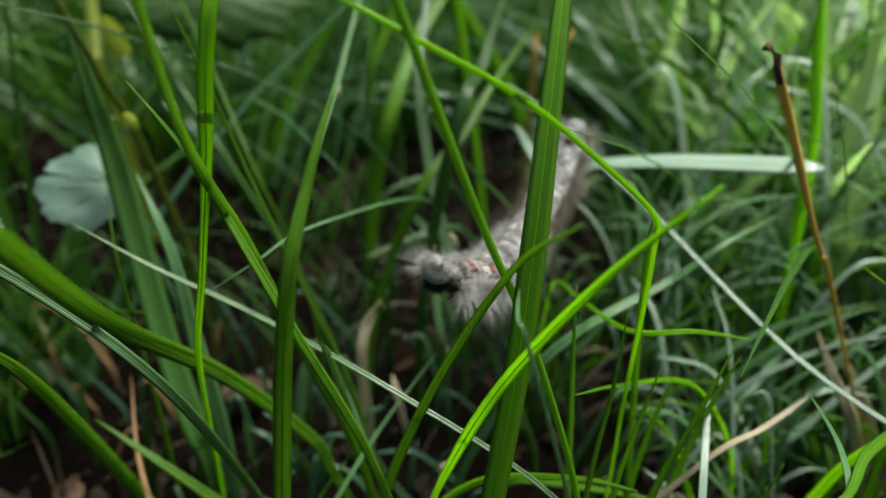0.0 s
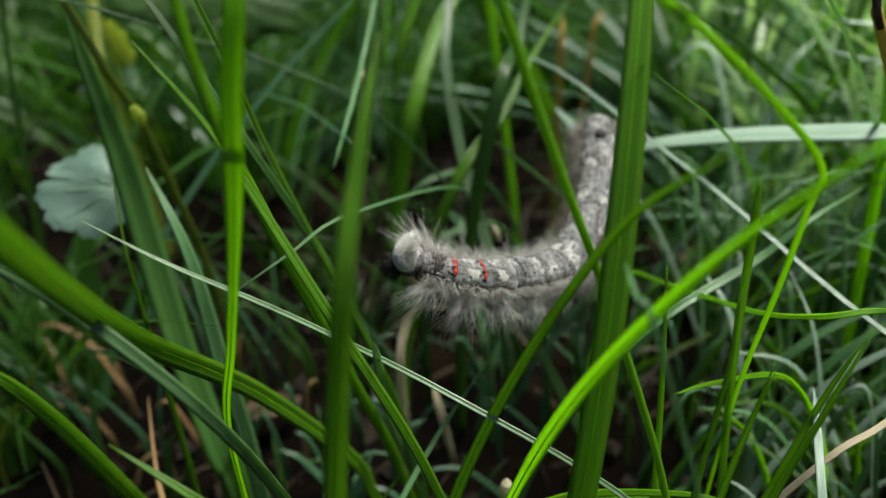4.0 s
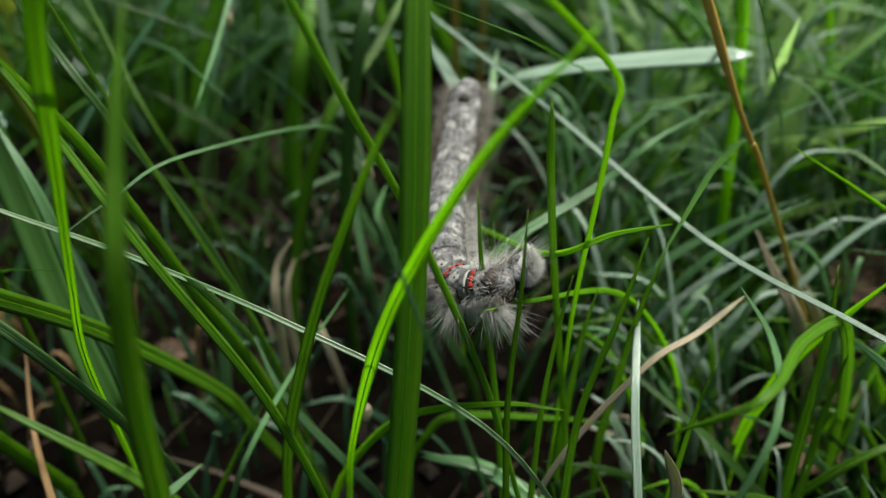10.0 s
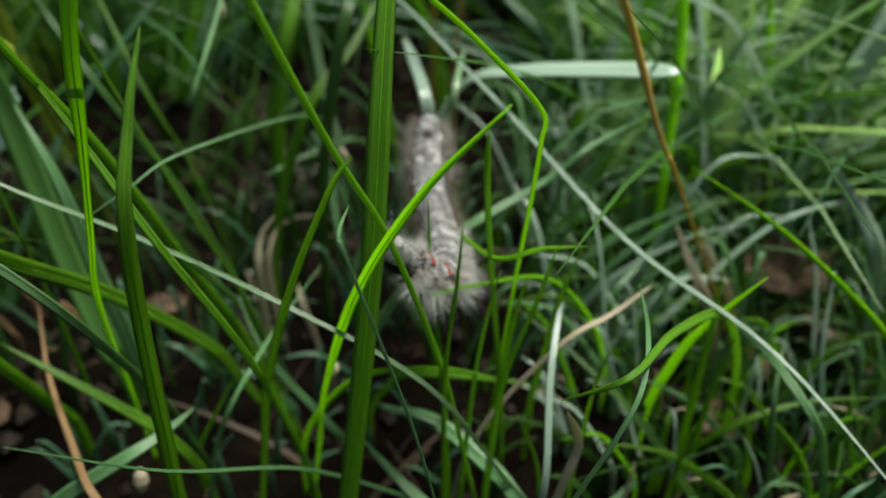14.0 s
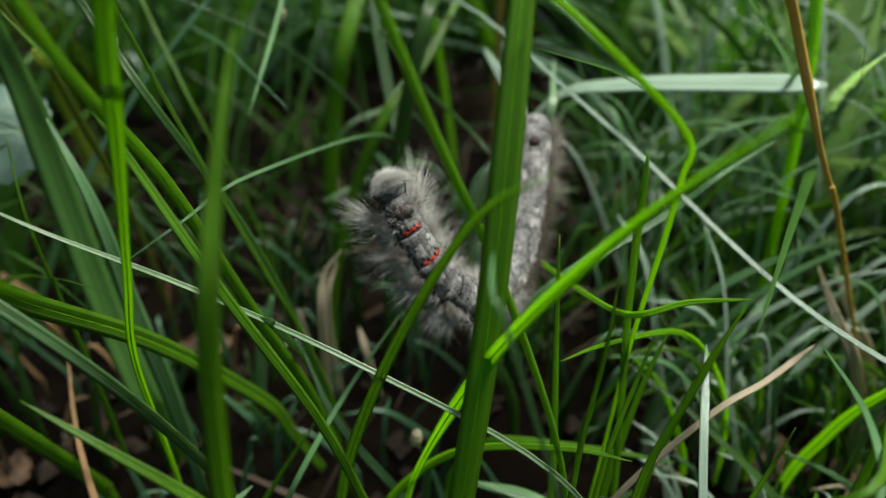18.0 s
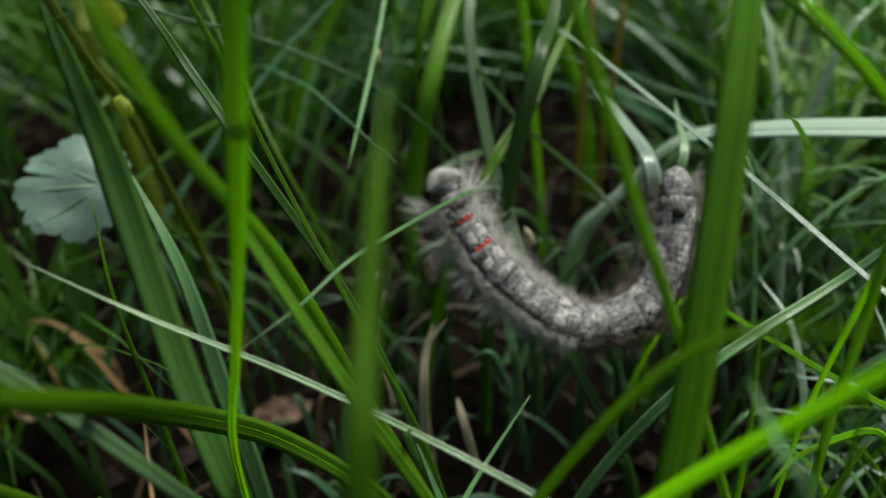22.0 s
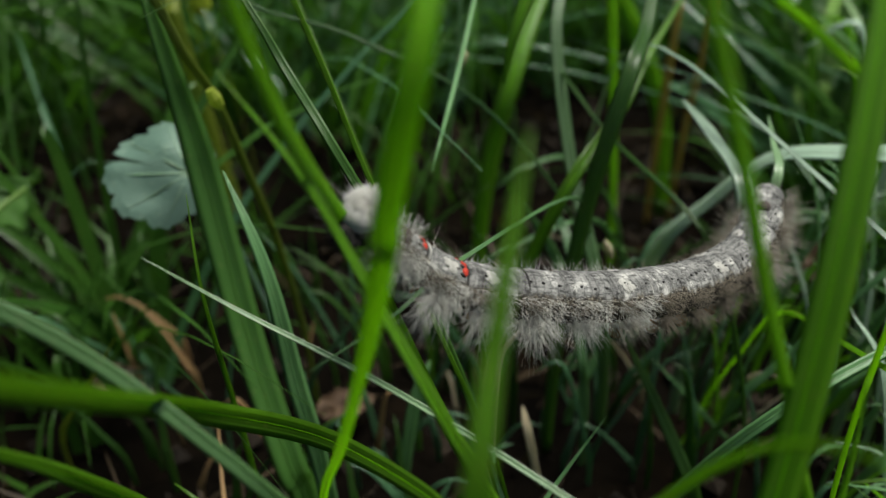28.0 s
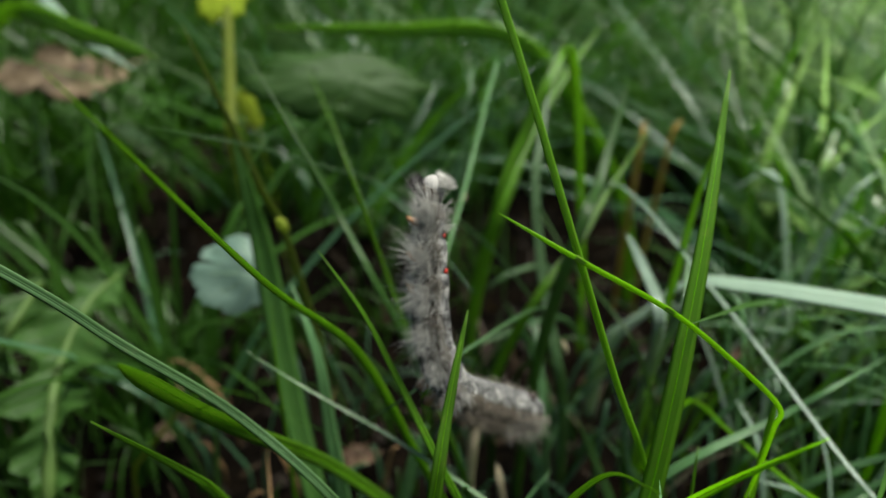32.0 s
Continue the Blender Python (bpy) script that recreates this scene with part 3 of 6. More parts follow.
def patch(radius, length, side, rng):
    """A ragged patch of pale scales that hugs the skin."""
    bm = bmesh.new()
    y0, a0 = rng.uniform(-0.05, 0.10), rng.uniform(14, 24)
    for _ in range(26):
        u, v = rng.random(), rng.random()
        a = radians(90 + side * (a0 + 24 * u))
        y = length * (y0 + 0.36 * v * (1 - 0.5 * u))
        at = Vector((math.cos(a), 0, math.sin(a) * 0.94)) * radius * 0.995 + Vector((0, y, 0))
        m = Matrix.Translation(at) @ Euler((0, radians(90) - a, rng.uniform(-0.4, 0.4))).to_matrix().to_4x4() @ Matrix.Diagonal((rng.uniform(0.00014, 0.00030), rng.uniform(0.00014, 0.00032), 0.000018, 1))
        bmesh.ops.create_icosphere(bm, subdivisions=2, radius=1.0, matrix=m)
    return bm


def caterpillar():
    rng = random.Random(7)
    root = tagged(new("caterpillar"), "hairy grey caterpillar with two red bands, reaching between grass blades", "caterpillar")
    parts = []
    # the head, a small downy ball with a pale brow and dark jaws
    bm = bmesh.new()
    bmesh.ops.create_uvsphere(bm, u_segments=26, v_segments=18, radius=0.00132)
    for v in bm.verts:
        cleft = 1 - 0.10 * math.exp(-(v.co.x / 0.00035) ** 2) * max(0, v.co.z / 0.00165)
        v.co = Vector((v.co.x * 1.05, v.co.y * 0.85, v.co.z * 1.0)) * cleft * (1 + 0.03 * noise.noise(v.co * 2500))
    head = part("head", bm, SKIN, root, "downy grey head with dark jaws")
    bm = bmesh.new()
    bmesh.ops.create_uvsphere(bm, u_segments=20, v_segments=14, radius=0.00085, matrix=Matrix.Translation((0, 0.00060, -0.00088)))
    part("face", bm, BLACK, head, "black face")
    bm = bmesh.new()
    bmesh.ops.create_uvsphere(bm, u_segments=22, v_segments=14, radius=0.00138, matrix=Matrix.Translation((0, 0.00046, 0.00028)) @ Matrix.Diagonal((1.0, 0.85, 0.80, 1)))
    for v in bm.verts:
        v.co *= 1 + 0.05 * noise.noise(v.co * 3000)
    part("crown", bm, CROWN, head, "white speckled crown")
    for s in (-1, 1):
        part("jaw", limb([(s * 0.00035, 0.0008, -0.0012), (s * 0.00040, 0.0010, -0.0016), (s * 0.00020, 0.0011, -0.0018)], (0.00022, 0.00016, 0.00006)), BLACK, head)

    def face_hair(r):
        a, b = radians(r.uniform(10, 170)), radians(r.uniform(5, 75))
        way = Vector((math.cos(a) * math.sin(b), math.cos(b) * 0.8, math.sin(a) * math.sin(b) + 0.15))
        return Vector((way.x * 1.35, way.y * 1.1, way.z * 1.3)) * 0.00100 + Vector((0, 0.0002, 0.0002)), way + Vector((0, -0.3, -0.1)), 0.0008 * r.uniform(0.4, 1.4)
    v, f = hairs(1300, face_hair, rng, 0.000018)
    tagged(mesh_object("head_down", v, f, DOWN, parent=head), "short white down", kind="stuff")

    def chin_hair(r):
        a, b = radians(r.uniform(200, 340)), radians(r.uniform(20, 85))
        way = Vector((math.cos(a) * math.sin(b), math.cos(b) * 0.8, math.sin(a) * math.sin(b)))
        return way * 0.00090 + Vector((0, 0.0002, -0.0003)), way + Vector((0, 0.2, -0.3)), 0.0011 * r.uniform(0.4, 1.4)
    v, f = hairs(320, chin_hair, rng, 0.000030)
    tagged(mesh_object("chin_down", v, f, BLACK, parent=head), "black velvety hairs under the head", kind="stuff")
    parts.append(head)
    for i in range(SEGMENTS):
        radius = body_radius(i)
        seg = part("body_segment", barrel(radius, STEP, rng.random(), last=i == SEGMENTS - 1), SKIN, root)
        for s in (-1, 1):
            long = (5.0, 4.8, 4.4, 4.0)[i] * MM if i < 4 else (2.8 if i < 10 else 3.6) * MM
            v, f = hairs(260 if i < 5 else 150, tuft(s, radius, i, -22 if i else -8, 0.1 * STEP, long, 0.5), rng, 0.000015)
            tagged(mesh_object("side_tuft", v, f, DOWN if i < 5 else HAIR if 5 < i < 10 else HAIR_WHITE, parent=seg), "long pale hairs fanning from a wart", kind="stuff")
            v, f = hairs(120, tuft(s, radius, i, -48 if i > 5 else -18, -0.2 * STEP, long * (0.72 if i > 5 else 0.5), 0.6), rng, 0.000015)
            tagged(mesh_object("low_tuft", v, f, DOWN if i < 6 else HAIR, parent=seg), "greyish hairs low on the side", kind="stuff")
            v, f = hairs(90, tuft(s, radius, i, 12, 0.25 * STEP, long * 0.42, 0.6), rng, 0.000014)
            tagged(mesh_object("short_tuft", v, f, HAIR, parent=seg), "short pale hairs", kind="stuff")
            # pale scales beside the back's middle
            if i in (1, 2, 5, 8, 10):
                part("white_patch", patch(radius, STEP, s, rng), WHITE, seg, "ragged white patch beside the back")
            for k in range(3):
                bm = bmesh.new()
                a = radians(90 + s * rng.uniform(24, 36))
                at = Vector((math.cos(a), 0, math.sin(a) * 0.94)) * radius * 1.005 + Vector((0, STEP * (-0.36 + 0.30 * k + rng.uniform(-0.06, 0.06)), 0))
                turn = Euler((0, radians(90) - a, rng.uniform(-0.5, 0.5))).to_matrix().to_4x4()
                bmesh.ops.create_icosphere(bm, subdivisions=1, radius=1.0, matrix=Matrix.Translation(at) @ turn @ Matrix.Diagonal((rng.uniform(0.00007, 0.00013), rng.uniform(0.00010, 0.00024), 0.00005, 1)))
                part("dark_wart", bm, BLACK, seg)
        v, f = hairs(760 if i < 6 else 460, fuzz(radius, STEP, 0.0013 if i < 6 or i > 9 else 0.0010), rng, 0.000013)
        tagged(mesh_object("side_down", v, f, DOWN if i < 6 else HAIR_WHITE if i > 9 else HAIR, parent=seg), "short pale down", kind="stuff")
        if i == 0:
            v, f = hairs(150, neck(radius, STEP), rng, 0.000018)
            tagged(mesh_object("neck_down", v, f, DOWN, parent=seg), "pale down behind the head", kind="stuff")
        if i < 3:
            for s in (-1, 1):
                part("leg", limb([(s * 0.0006, 0.0002, -0.0009), (s * 0.0008, 0.0004, -0.0015), (s * 0.0006, 0.0007, -0.0019), (s * 0.0004, 0.0009, -0.0021)], (0.00036, 0.00030, 0.00018, 0.00006)), FLESH, seg, "small tan pointed leg")
        if i in (5, 6, 7, 8, 12):
            for s in (-1, 1):
                leg = part("proleg", limb([(s * 0.0007, 0, -0.0011), (s * 0.0010, 0, -0.0019), (s * 0.00098, 0, -0.0025), (s * 0.0009, 0, -0.0027)], (0.00060, 0.00050, 0.00056, 0.00030), 12), FLESH, seg, "fleshy pinkish brown proleg")
                part("foot", limb([(s * 0.0009, 0, -0.0026), (s * 0.0009, 0, -0.0029)], (0.00036, 0.00018), 10), BLACK, leg, "dark foot pad")
        if i in (0, 1):
            for k, (middle, deg) in enumerate(((116, 13), (90, 12), (65, 12))):
                part("red_band", band(radius, -0.00080 + 0.00004 * (k - 1), 0.00019, deg, 1.035, middle, i + 0.4 + k), RED, seg, "deep red fleck of a band across the back")
            part("black_band", band(radius, -0.00108, 0.00013, 54, 1.02, 90, i + 0.7), BLACK, seg, "velvety black band behind the red")
            for middle in (128, 103, 77, 52):
                part("black_fleck", band(radius, -0.00066, 0.00022, 5, 1.03, middle, i + 0.2), BLACK, seg, "black fleck between the red ones")
            part("pale_band", band(radius, -0.00138, 0.00013, 46, 1.018, 90, i + 0.9), WHITE, seg, "white scales behind the black band")
        if i == 0:
            part("nape", band(radius, 0.00075, 0.00055, 62, 1.02, 90, 3.3), NAPE, seg, "dark brown velvet nape behind the head")
        if i == 11:
            bm = bmesh.new()
            bmesh.ops.create_uvsphere(bm, u_segments=16, v_segments=10, radius=0.00062, matrix=Matrix.Translation((0, -0.0005, radius * 0.94)) @ Matrix.Diagonal((1.0, 1.0, 0.75, 1)))
            for v in bm.verts:
                v.co *= 1 + 0.04 * noise.noise(v.co * 3000)
            part("tail_wart", bm, NAPE, seg, "dark round wart on the tail")
        if i == 3:
            part("dark_collar", band(radius, 0.0011, 0.00010, 52, 1.012, 90, i), BLACK, seg, "thin black cross line")
        parts.append(seg)
    return root, parts


CATERPILLAR, SEGS = caterpillar()
POSES = []


def crawl(t, *points):
    """The body's line at t seconds, from tail to head, in millimetres."""
    POSES.append((t, np.array([tuple(q) for q in evenly(smooth_line([Vector(p) * MM for p in points], 8), 40)[0]])))


crawl(0.0, (16.3, 88.2, 45.0), (13.2, 81.3, 40.8), (8.4, 70.7, 38.8), (3.5, 60.3, 40.1), (-0.7, 55.8, 43.5))
crawl(1.0, (15.7, 86.9, 45.7), (12.7, 80.2, 41.2), (7.9, 70.1, 38.8), (3.1, 60.4, 39.7), (-2.8, 56.2, 43.0))
crawl(2.0, (16.7, 86.6, 44.7), (13.5, 80.3, 41.3), (8.7, 69.9, 39.1), (4.8, 59.3, 39.2), (-0.2, 55.5, 43.7))
crawl(2.5, (15.2, 85.0, 44.0), (12.1, 76.8, 38.7), (7.3, 66.8, 35.6), (2.2, 60.1, 38.9), (-2.5, 57.4, 44.7))
crawl(4.5, (12.1, 86.2, 43.2), (10.5, 76.5, 38.8), (6.0, 67.6, 36.2), (-0.4, 63.2, 37.2), (-4.7, 61.3, 38.7), (-8.7, 60.0, 40.9))
crawl(5.0, (14.1, 86.0, 42.5), (12.2, 76.6, 39.0), (8.2, 67.9, 36.8), (2.0, 62.9, 36.7), (-3.3, 61.1, 38.0), (-7.6, 59.8, 40.3))
crawl(6.0, (14.8, 86.5, 41.9), (13.1, 78.9, 38.6), (8.6, 71.8, 36.3), (1.2, 67.0, 34.5), (-5.1, 65.6, 36.1), (-10.2, 65.3, 39.2))
crawl(6.5, (14.0, 86.8, 40.8), (11.5, 79.4, 37.5), (3.9, 72.7, 35.5), (-4.7, 68.5, 35.0), (-10.3, 66.6, 35.3), (-14.2, 65.7, 37.2))
crawl(7.0, (14.1, 86.7, 39.6), (10.1, 79.2, 35.6), (2.2, 72.6, 33.9), (-5.7, 68.7, 33.7), (-11.2, 67.2, 34.6), (-14.8, 66.8, 37.2))
crawl(7.5, (14.4, 87.6, 41.3), (10.9, 80.4, 37.6), (4.5, 74.1, 35.3), (-2.4, 69.7, 33.8), (-8.9, 67.5, 33.3), (-14.2, 66.6, 35.0))
crawl(8.0, (15.0, 86.3, 42.3), (11.5, 81.0, 37.9), (5.7, 75.2, 34.2), (-1.3, 69.5, 33.1), (-4.9, 65.5, 31.0), (-8.0, 64.0, 29.8), (-11.5, 64.9, 30.5))
crawl(8.5, (14.2, 86.2, 40.3), (9.4, 78.9, 35.4), (2.3, 71.1, 33.1), (-1.7, 62.5, 32.9), (-0.0, 60.6, 33.2), (4.2, 63.5, 34.3))
crawl(9.0, (13.3, 85.4, 41.2), (9.7, 79.2, 37.9), (3.6, 71.7, 36.1), (0.2, 61.7, 37.0), (2.6, 61.0, 35.6), (6.9, 65.8, 36.6))
crawl(9.5, (13.6, 85.0, 41.1), (8.8, 77.8, 36.8), (3.9, 69.1, 33.6), (3.8, 59.8, 33.5), (7.6, 58.2, 34.8), (12.2, 58.3, 35.3))
crawl(10.0, (13.5, 83.9, 40.5), (11.4, 75.8, 37.0), (9.2, 65.7, 35.3), (8.7, 56.2, 34.6), (11.1, 50.9, 36.3), (14.2, 51.5, 37.3))
crawl(10.5, (12.4, 83.9, 38.8), (10.0, 74.5, 35.1), (8.7, 63.0, 33.6), (9.7, 52.9, 34.4), (12.1, 47.7, 37.7))
crawl(11.0, (12.3, 83.9, 38.7), (11.6, 74.2, 35.4), (11.1, 62.6, 35.0), (10.7, 52.2, 36.6), (9.8, 46.0, 38.8))
crawl(11.5, (14.0, 83.5, 38.0), (12.3, 74.1, 34.4), (11.4, 63.1, 33.6), (12.3, 53.0, 34.3), (17.0, 48.0, 37.7))
crawl(12.0, (13.7, 83.5, 38.0), (13.0, 74.7, 34.0), (12.4, 65.5, 31.6), (12.4, 56.8, 32.2), (15.9, 53.8, 34.8), (19.7, 53.3, 39.0))
crawl(12.5, (12.8, 82.5, 37.2), (11.7, 73.2, 32.4), (12.4, 62.7, 30.3), (15.9, 56.4, 35.0), (20.2, 54.7, 42.1))
crawl(13.0, (14.6, 83.5, 38.4), (12.7, 74.2, 35.0), (11.8, 62.7, 33.8), (13.1, 53.1, 35.9), (15.5, 49.1, 41.1))
crawl(13.5, (13.6, 82.8, 38.1), (12.1, 73.4, 34.8), (11.9, 61.4, 33.7), (12.9, 51.8, 36.3), (10.2, 47.7, 41.0))
crawl(14.0, (12.7, 82.3, 36.6), (11.9, 72.6, 33.0), (12.8, 61.1, 31.9), (11.6, 52.6, 34.8), (7.8, 49.7, 40.4))
crawl(14.5, (13.4, 82.9, 38.7), (12.7, 73.8, 34.9), (12.1, 63.1, 33.4), (10.2, 54.1, 34.1), (3.8, 52.4, 40.1))
crawl(16.5, (13.9, 83.0, 39.1), (12.1, 73.3, 35.1), (10.9, 62.1, 33.9), (10.6, 52.0, 34.2), (10.7, 45.2, 34.5))
crawl(17.0, (13.4, 82.7, 38.2), (12.6, 76.1, 33.4), (11.7, 68.7, 28.7), (9.8, 60.4, 27.3), (6.0, 57.4, 31.5), (4.1, 59.4, 37.2))
crawl(17.5, (13.1, 82.9, 38.8), (11.5, 75.1, 33.6), (9.7, 66.5, 28.6), (5.5, 61.9, 29.0), (2.3, 61.3, 34.0), (-0.6, 63.3, 39.6))
crawl(18.0, (14.0, 82.2, 39.1), (12.2, 74.5, 34.2), (9.4, 66.4, 30.3), (4.8, 61.7, 31.5), (1.0, 61.1, 37.4), (-1.5, 62.5, 42.9))
crawl(18.5, (12.4, 83.5, 39.8), (10.6, 76.1, 33.8), (7.2, 68.9, 30.0), (2.5, 65.6, 32.0), (-1.8, 65.4, 37.4), (-5.9, 67.3, 43.0))
crawl(19.0, (12.2, 83.2, 38.6), (10.4, 75.8, 34.0), (7.9, 68.4, 30.9), (3.3, 64.0, 32.5), (-0.4, 63.6, 38.7), (-4.3, 65.5, 45.1))
crawl(20.0, (13.0, 82.6, 38.6), (11.1, 74.8, 34.7), (7.5, 67.1, 32.9), (1.8, 62.3, 35.5), (-3.2, 61.0, 41.3), (-6.2, 61.4, 45.7))
crawl(21.0, (13.6, 81.9, 38.6), (11.7, 74.8, 35.7), (8.1, 67.3, 34.2), (2.3, 61.8, 36.0), (-3.0, 59.1, 40.3), (-6.0, 60.1, 46.3))
crawl(22.0, (14.9, 83.5, 38.2), (14.2, 80.0, 32.8), (11.3, 76.8, 27.9), (4.8, 75.6, 26.8), (-1.5, 77.7, 30.5), (-5.1, 80.0, 34.8), (-7.5, 82.4, 38.9))
crawl(23.0, (14.2, 83.8, 38.5), (13.2, 80.6, 33.1), (11.1, 77.6, 28.2), (5.3, 76.1, 26.3), (-1.4, 77.7, 29.3), (-6.2, 83.4, 39.0))
crawl(23.5, (14.4, 84.1, 39.2), (13.5, 81.0, 33.9), (10.7, 78.1, 29.1), (5.0, 76.9, 27.6), (-2.1, 79.1, 31.9), (-8.7, 83.4, 39.7))
crawl(24.5, (14.9, 83.5, 39.1), (12.6, 77.5, 36.5), (7.8, 71.5, 36.0), (2.1, 67.2, 38.7), (-3.1, 67.0, 42.6), (-6.9, 66.4, 45.7), (-10.7, 66.1, 49.3))
crawl(26.5, (14.6, 84.9, 39.5), (13.5, 82.1, 35.0), (9.9, 79.8, 31.3), (3.0, 78.1, 29.4), (-4.1, 77.7, 29.8), (-11.8, 77.5, 30.5), (-17.3, 77.9, 31.9), (-21.6, 78.6, 33.9))
crawl(27.0, (15.3, 85.6, 38.8), (13.8, 81.4, 35.0), (9.2, 77.5, 31.8), (2.3, 74.7, 31.4), (-4.4, 73.4, 32.0), (-10.9, 72.9, 33.7), (-15.9, 73.2, 36.5), (-19.7, 73.1, 38.7))
crawl(28.0, (15.4, 85.2, 37.9), (12.0, 77.4, 36.4), (6.1, 70.9, 37.0), (-0.9, 65.2, 39.5), (-7.2, 62.5, 41.3), (-12.4, 60.3, 43.8), (-15.7, 59.0, 47.3), (-17.7, 57.3, 50.1))
crawl(28.6, (14.8, 85.4, 38.5), (9.9, 77.4, 36.4), (3.0, 70.5, 36.5), (-3.5, 65.4, 39.4), (-9.4, 62.8, 41.4), (-14.1, 61.5, 45.0), (-16.5, 60.2, 48.3), (-18.0, 58.4, 50.9))
crawl(29.0, (11.9, 86.8, 32.7), (6.9, 82.0, 31.8), (-0.1, 75.6, 31.9), (-6.9, 70.8, 34.4), (-12.0, 66.3, 40.2), (-15.2, 62.1, 46.2), (-16.7, 57.6, 51.2))
crawl(29.4, (12.1, 76.5, 40.8), (8.0, 73.2, 39.6), (2.5, 68.2, 37.7), (-3.9, 64.4, 38.0), (-9.6, 61.7, 41.6), (-13.4, 60.5, 46.9), (-16.4, 59.5, 52.5))
crawl(30.0, (2.8, 79.6, 40.1), (-1.5, 74.4, 36.5), (-6.6, 69.6, 36.1), (-12.3, 66.5, 39.1), (-15.8, 64.0, 44.8), (-17.9, 61.6, 50.5), (-18.4, 58.8, 55.2))
crawl(30.6, (2.1, 74.8, 34.0), (-3.9, 71.1, 34.2), (-9.6, 65.7, 36.5), (-13.4, 60.5, 44.0), (-15.8, 58.7, 51.6), (-16.4, 57.2, 59.3))
crawl(31.0, (0.4, 72.8, 33.6), (-5.6, 69.5, 34.4), (-10.9, 65.3, 38.4), (-13.6, 61.4, 47.2), (-14.4, 60.1, 55.2), (-13.7, 58.9, 62.9))
crawl(31.4, (-1.8, 72.8, 31.6), (-7.2, 69.5, 33.7), (-11.7, 65.6, 39.5), (-13.7, 62.6, 46.2), (-11.5, 62.1, 54.4), (-7.4, 63.6, 63.2))
crawl(31.7, (-1.6, 67.7, 33.8), (-7.3, 60.7, 39.8), (-11.6, 54.6, 46.8), (-13.4, 54.0, 52.7), (-13.3, 56.0, 58.5), (-12.6, 59.5, 64.9))
crawl(32.0, (-2.9, 69.2, 32.9), (-7.8, 62.1, 39.3), (-11.4, 55.3, 46.0), (-13.3, 54.4, 51.9), (-13.7, 56.2, 57.8), (-14.2, 59.5, 64.4))


def body_rows():
    """For each part of the body the rows of its walk."""
    times = np.array([t for t, _ in POSES])
    lines = np.array([p for _, p in POSES])
    rows = [[] for _ in SEGS]
    n = len(SEGS)
    # the climbing half turns its belly away from the blade's far side
    away = Vector((-0.25, 0.95, -0.15))
    for t in [k * 0.25 for k in range(114)] + [28.5 + k * 0.1 for k in range(36)]:
        j = int(np.clip(np.searchsorted(times, t, "right") - 1, 0, len(times) - 2))
        u = (t - times[j]) / (times[j + 1] - times[j])
        u = u * u * (3 - 2 * u)
        line, _ = evenly(lines[j] * (1 - u) + lines[j + 1] * u, 200)
        # the front half shows its belly while it climbs the upright blade
        turned = max(0.0, min(1.0, (t - 28.2) / 1.5)) * max(0.5, min(1.0, (31.75 - t) / 0.34))
        reach = 3.5 + 1.2 * max(0.0, min(1.0, (t - 29.4) / 1.2)) + 3.0 * max(0.0, min(1.0, (t - 30.9) / 0.5))
        level = max(0.0, min(1.0, (t - 24.5) / 2.0)) * max(0.0, min(1.0, 1.5 * (29.0 - t)))
        level = max(level, 0.75 * max(0.0, min(1.0, (t - 5.0) / 1.2)) * max(0.0, min(1.0, 8.6 - t)))
        toward = Vector((0.0, -0.42 * (1 - level), 0.9)).normalized()
        for i in range(n):
            # part 0 is the head
            s = 1.0 - (i + 0.15) / (n - 0.35)
            c = Vector(line[int(s * 199)])
            ahead = (Vector(line[min(199, int(s * 199) + 9)]) - Vector(line[max(0, int(s * 199) - 9)])).normalized()
            # while it reaches out, the head is bent down, its face ahead
            if i < 2:
                bend = max(0.0, min(1.0, (1.8 - t) / 0.8)) + max(0.0, min(1.0, t - 9.5)) * max(0.0, min(1.0, 17.0 - t))
                ahead = ahead.lerp(Vector((-0.1, -0.75, -0.6)), bend * (0.66 if i == 0 else 0.25)).normalized()
            front = max(0.0, min(1.0, (reach - i) / 2.5)) * turned
            back = (toward - ahead * toward.dot(ahead)).normalized()
            over = (away - ahead * away.dot(ahead)).normalized()
            turn = math.atan2(back.cross(over).dot(ahead), back.dot(over)) % (2 * math.pi)
            back = Matrix.Rotation(turn * front, 3, ahead) @ back
            side = ahead.cross(back).normalized()
            back = side.cross(ahead)
            m = Matrix((side, ahead, back)).transposed().to_4x4()
            m.translation = c
            rows[i].append((t, m))
    return rows


# ---- the single grass blades ----
BLADE_RIGHT_MAIN = grass([(9.6, 61.8, 75.5), (7.0, 50.5, 60.9), (5.0, 44.8, 42.0), (2.2, 41.8, 21.2), (0.7, 41.2, 11.1), (-1.5, 40.1, -4.0)], 1.85, FRESH, "broad ribbed upright green grass blade", 0, taper=0.3)
BLADE_LEFT_VERT = grass([(-12.8, 58.9, 75.2), (-12.8, 49.7, 69.8), (-13.1, 44.7, 65.9), (-14.1, 43.9, 61.0), (-15.3, 44.5, 54.3), (-17.7, 46.8, 44.8), (-20.6, 50.8, 34.8), (-22.8, 56.5, 19.3), (-26.1, 65.1, -4.0)], 1.08, BRIGHT, "bright green upright blade with a pale node", 0, taper=0.3, fold=0.2, narrow=(0.44, 0.55), nodes=(3.5,))
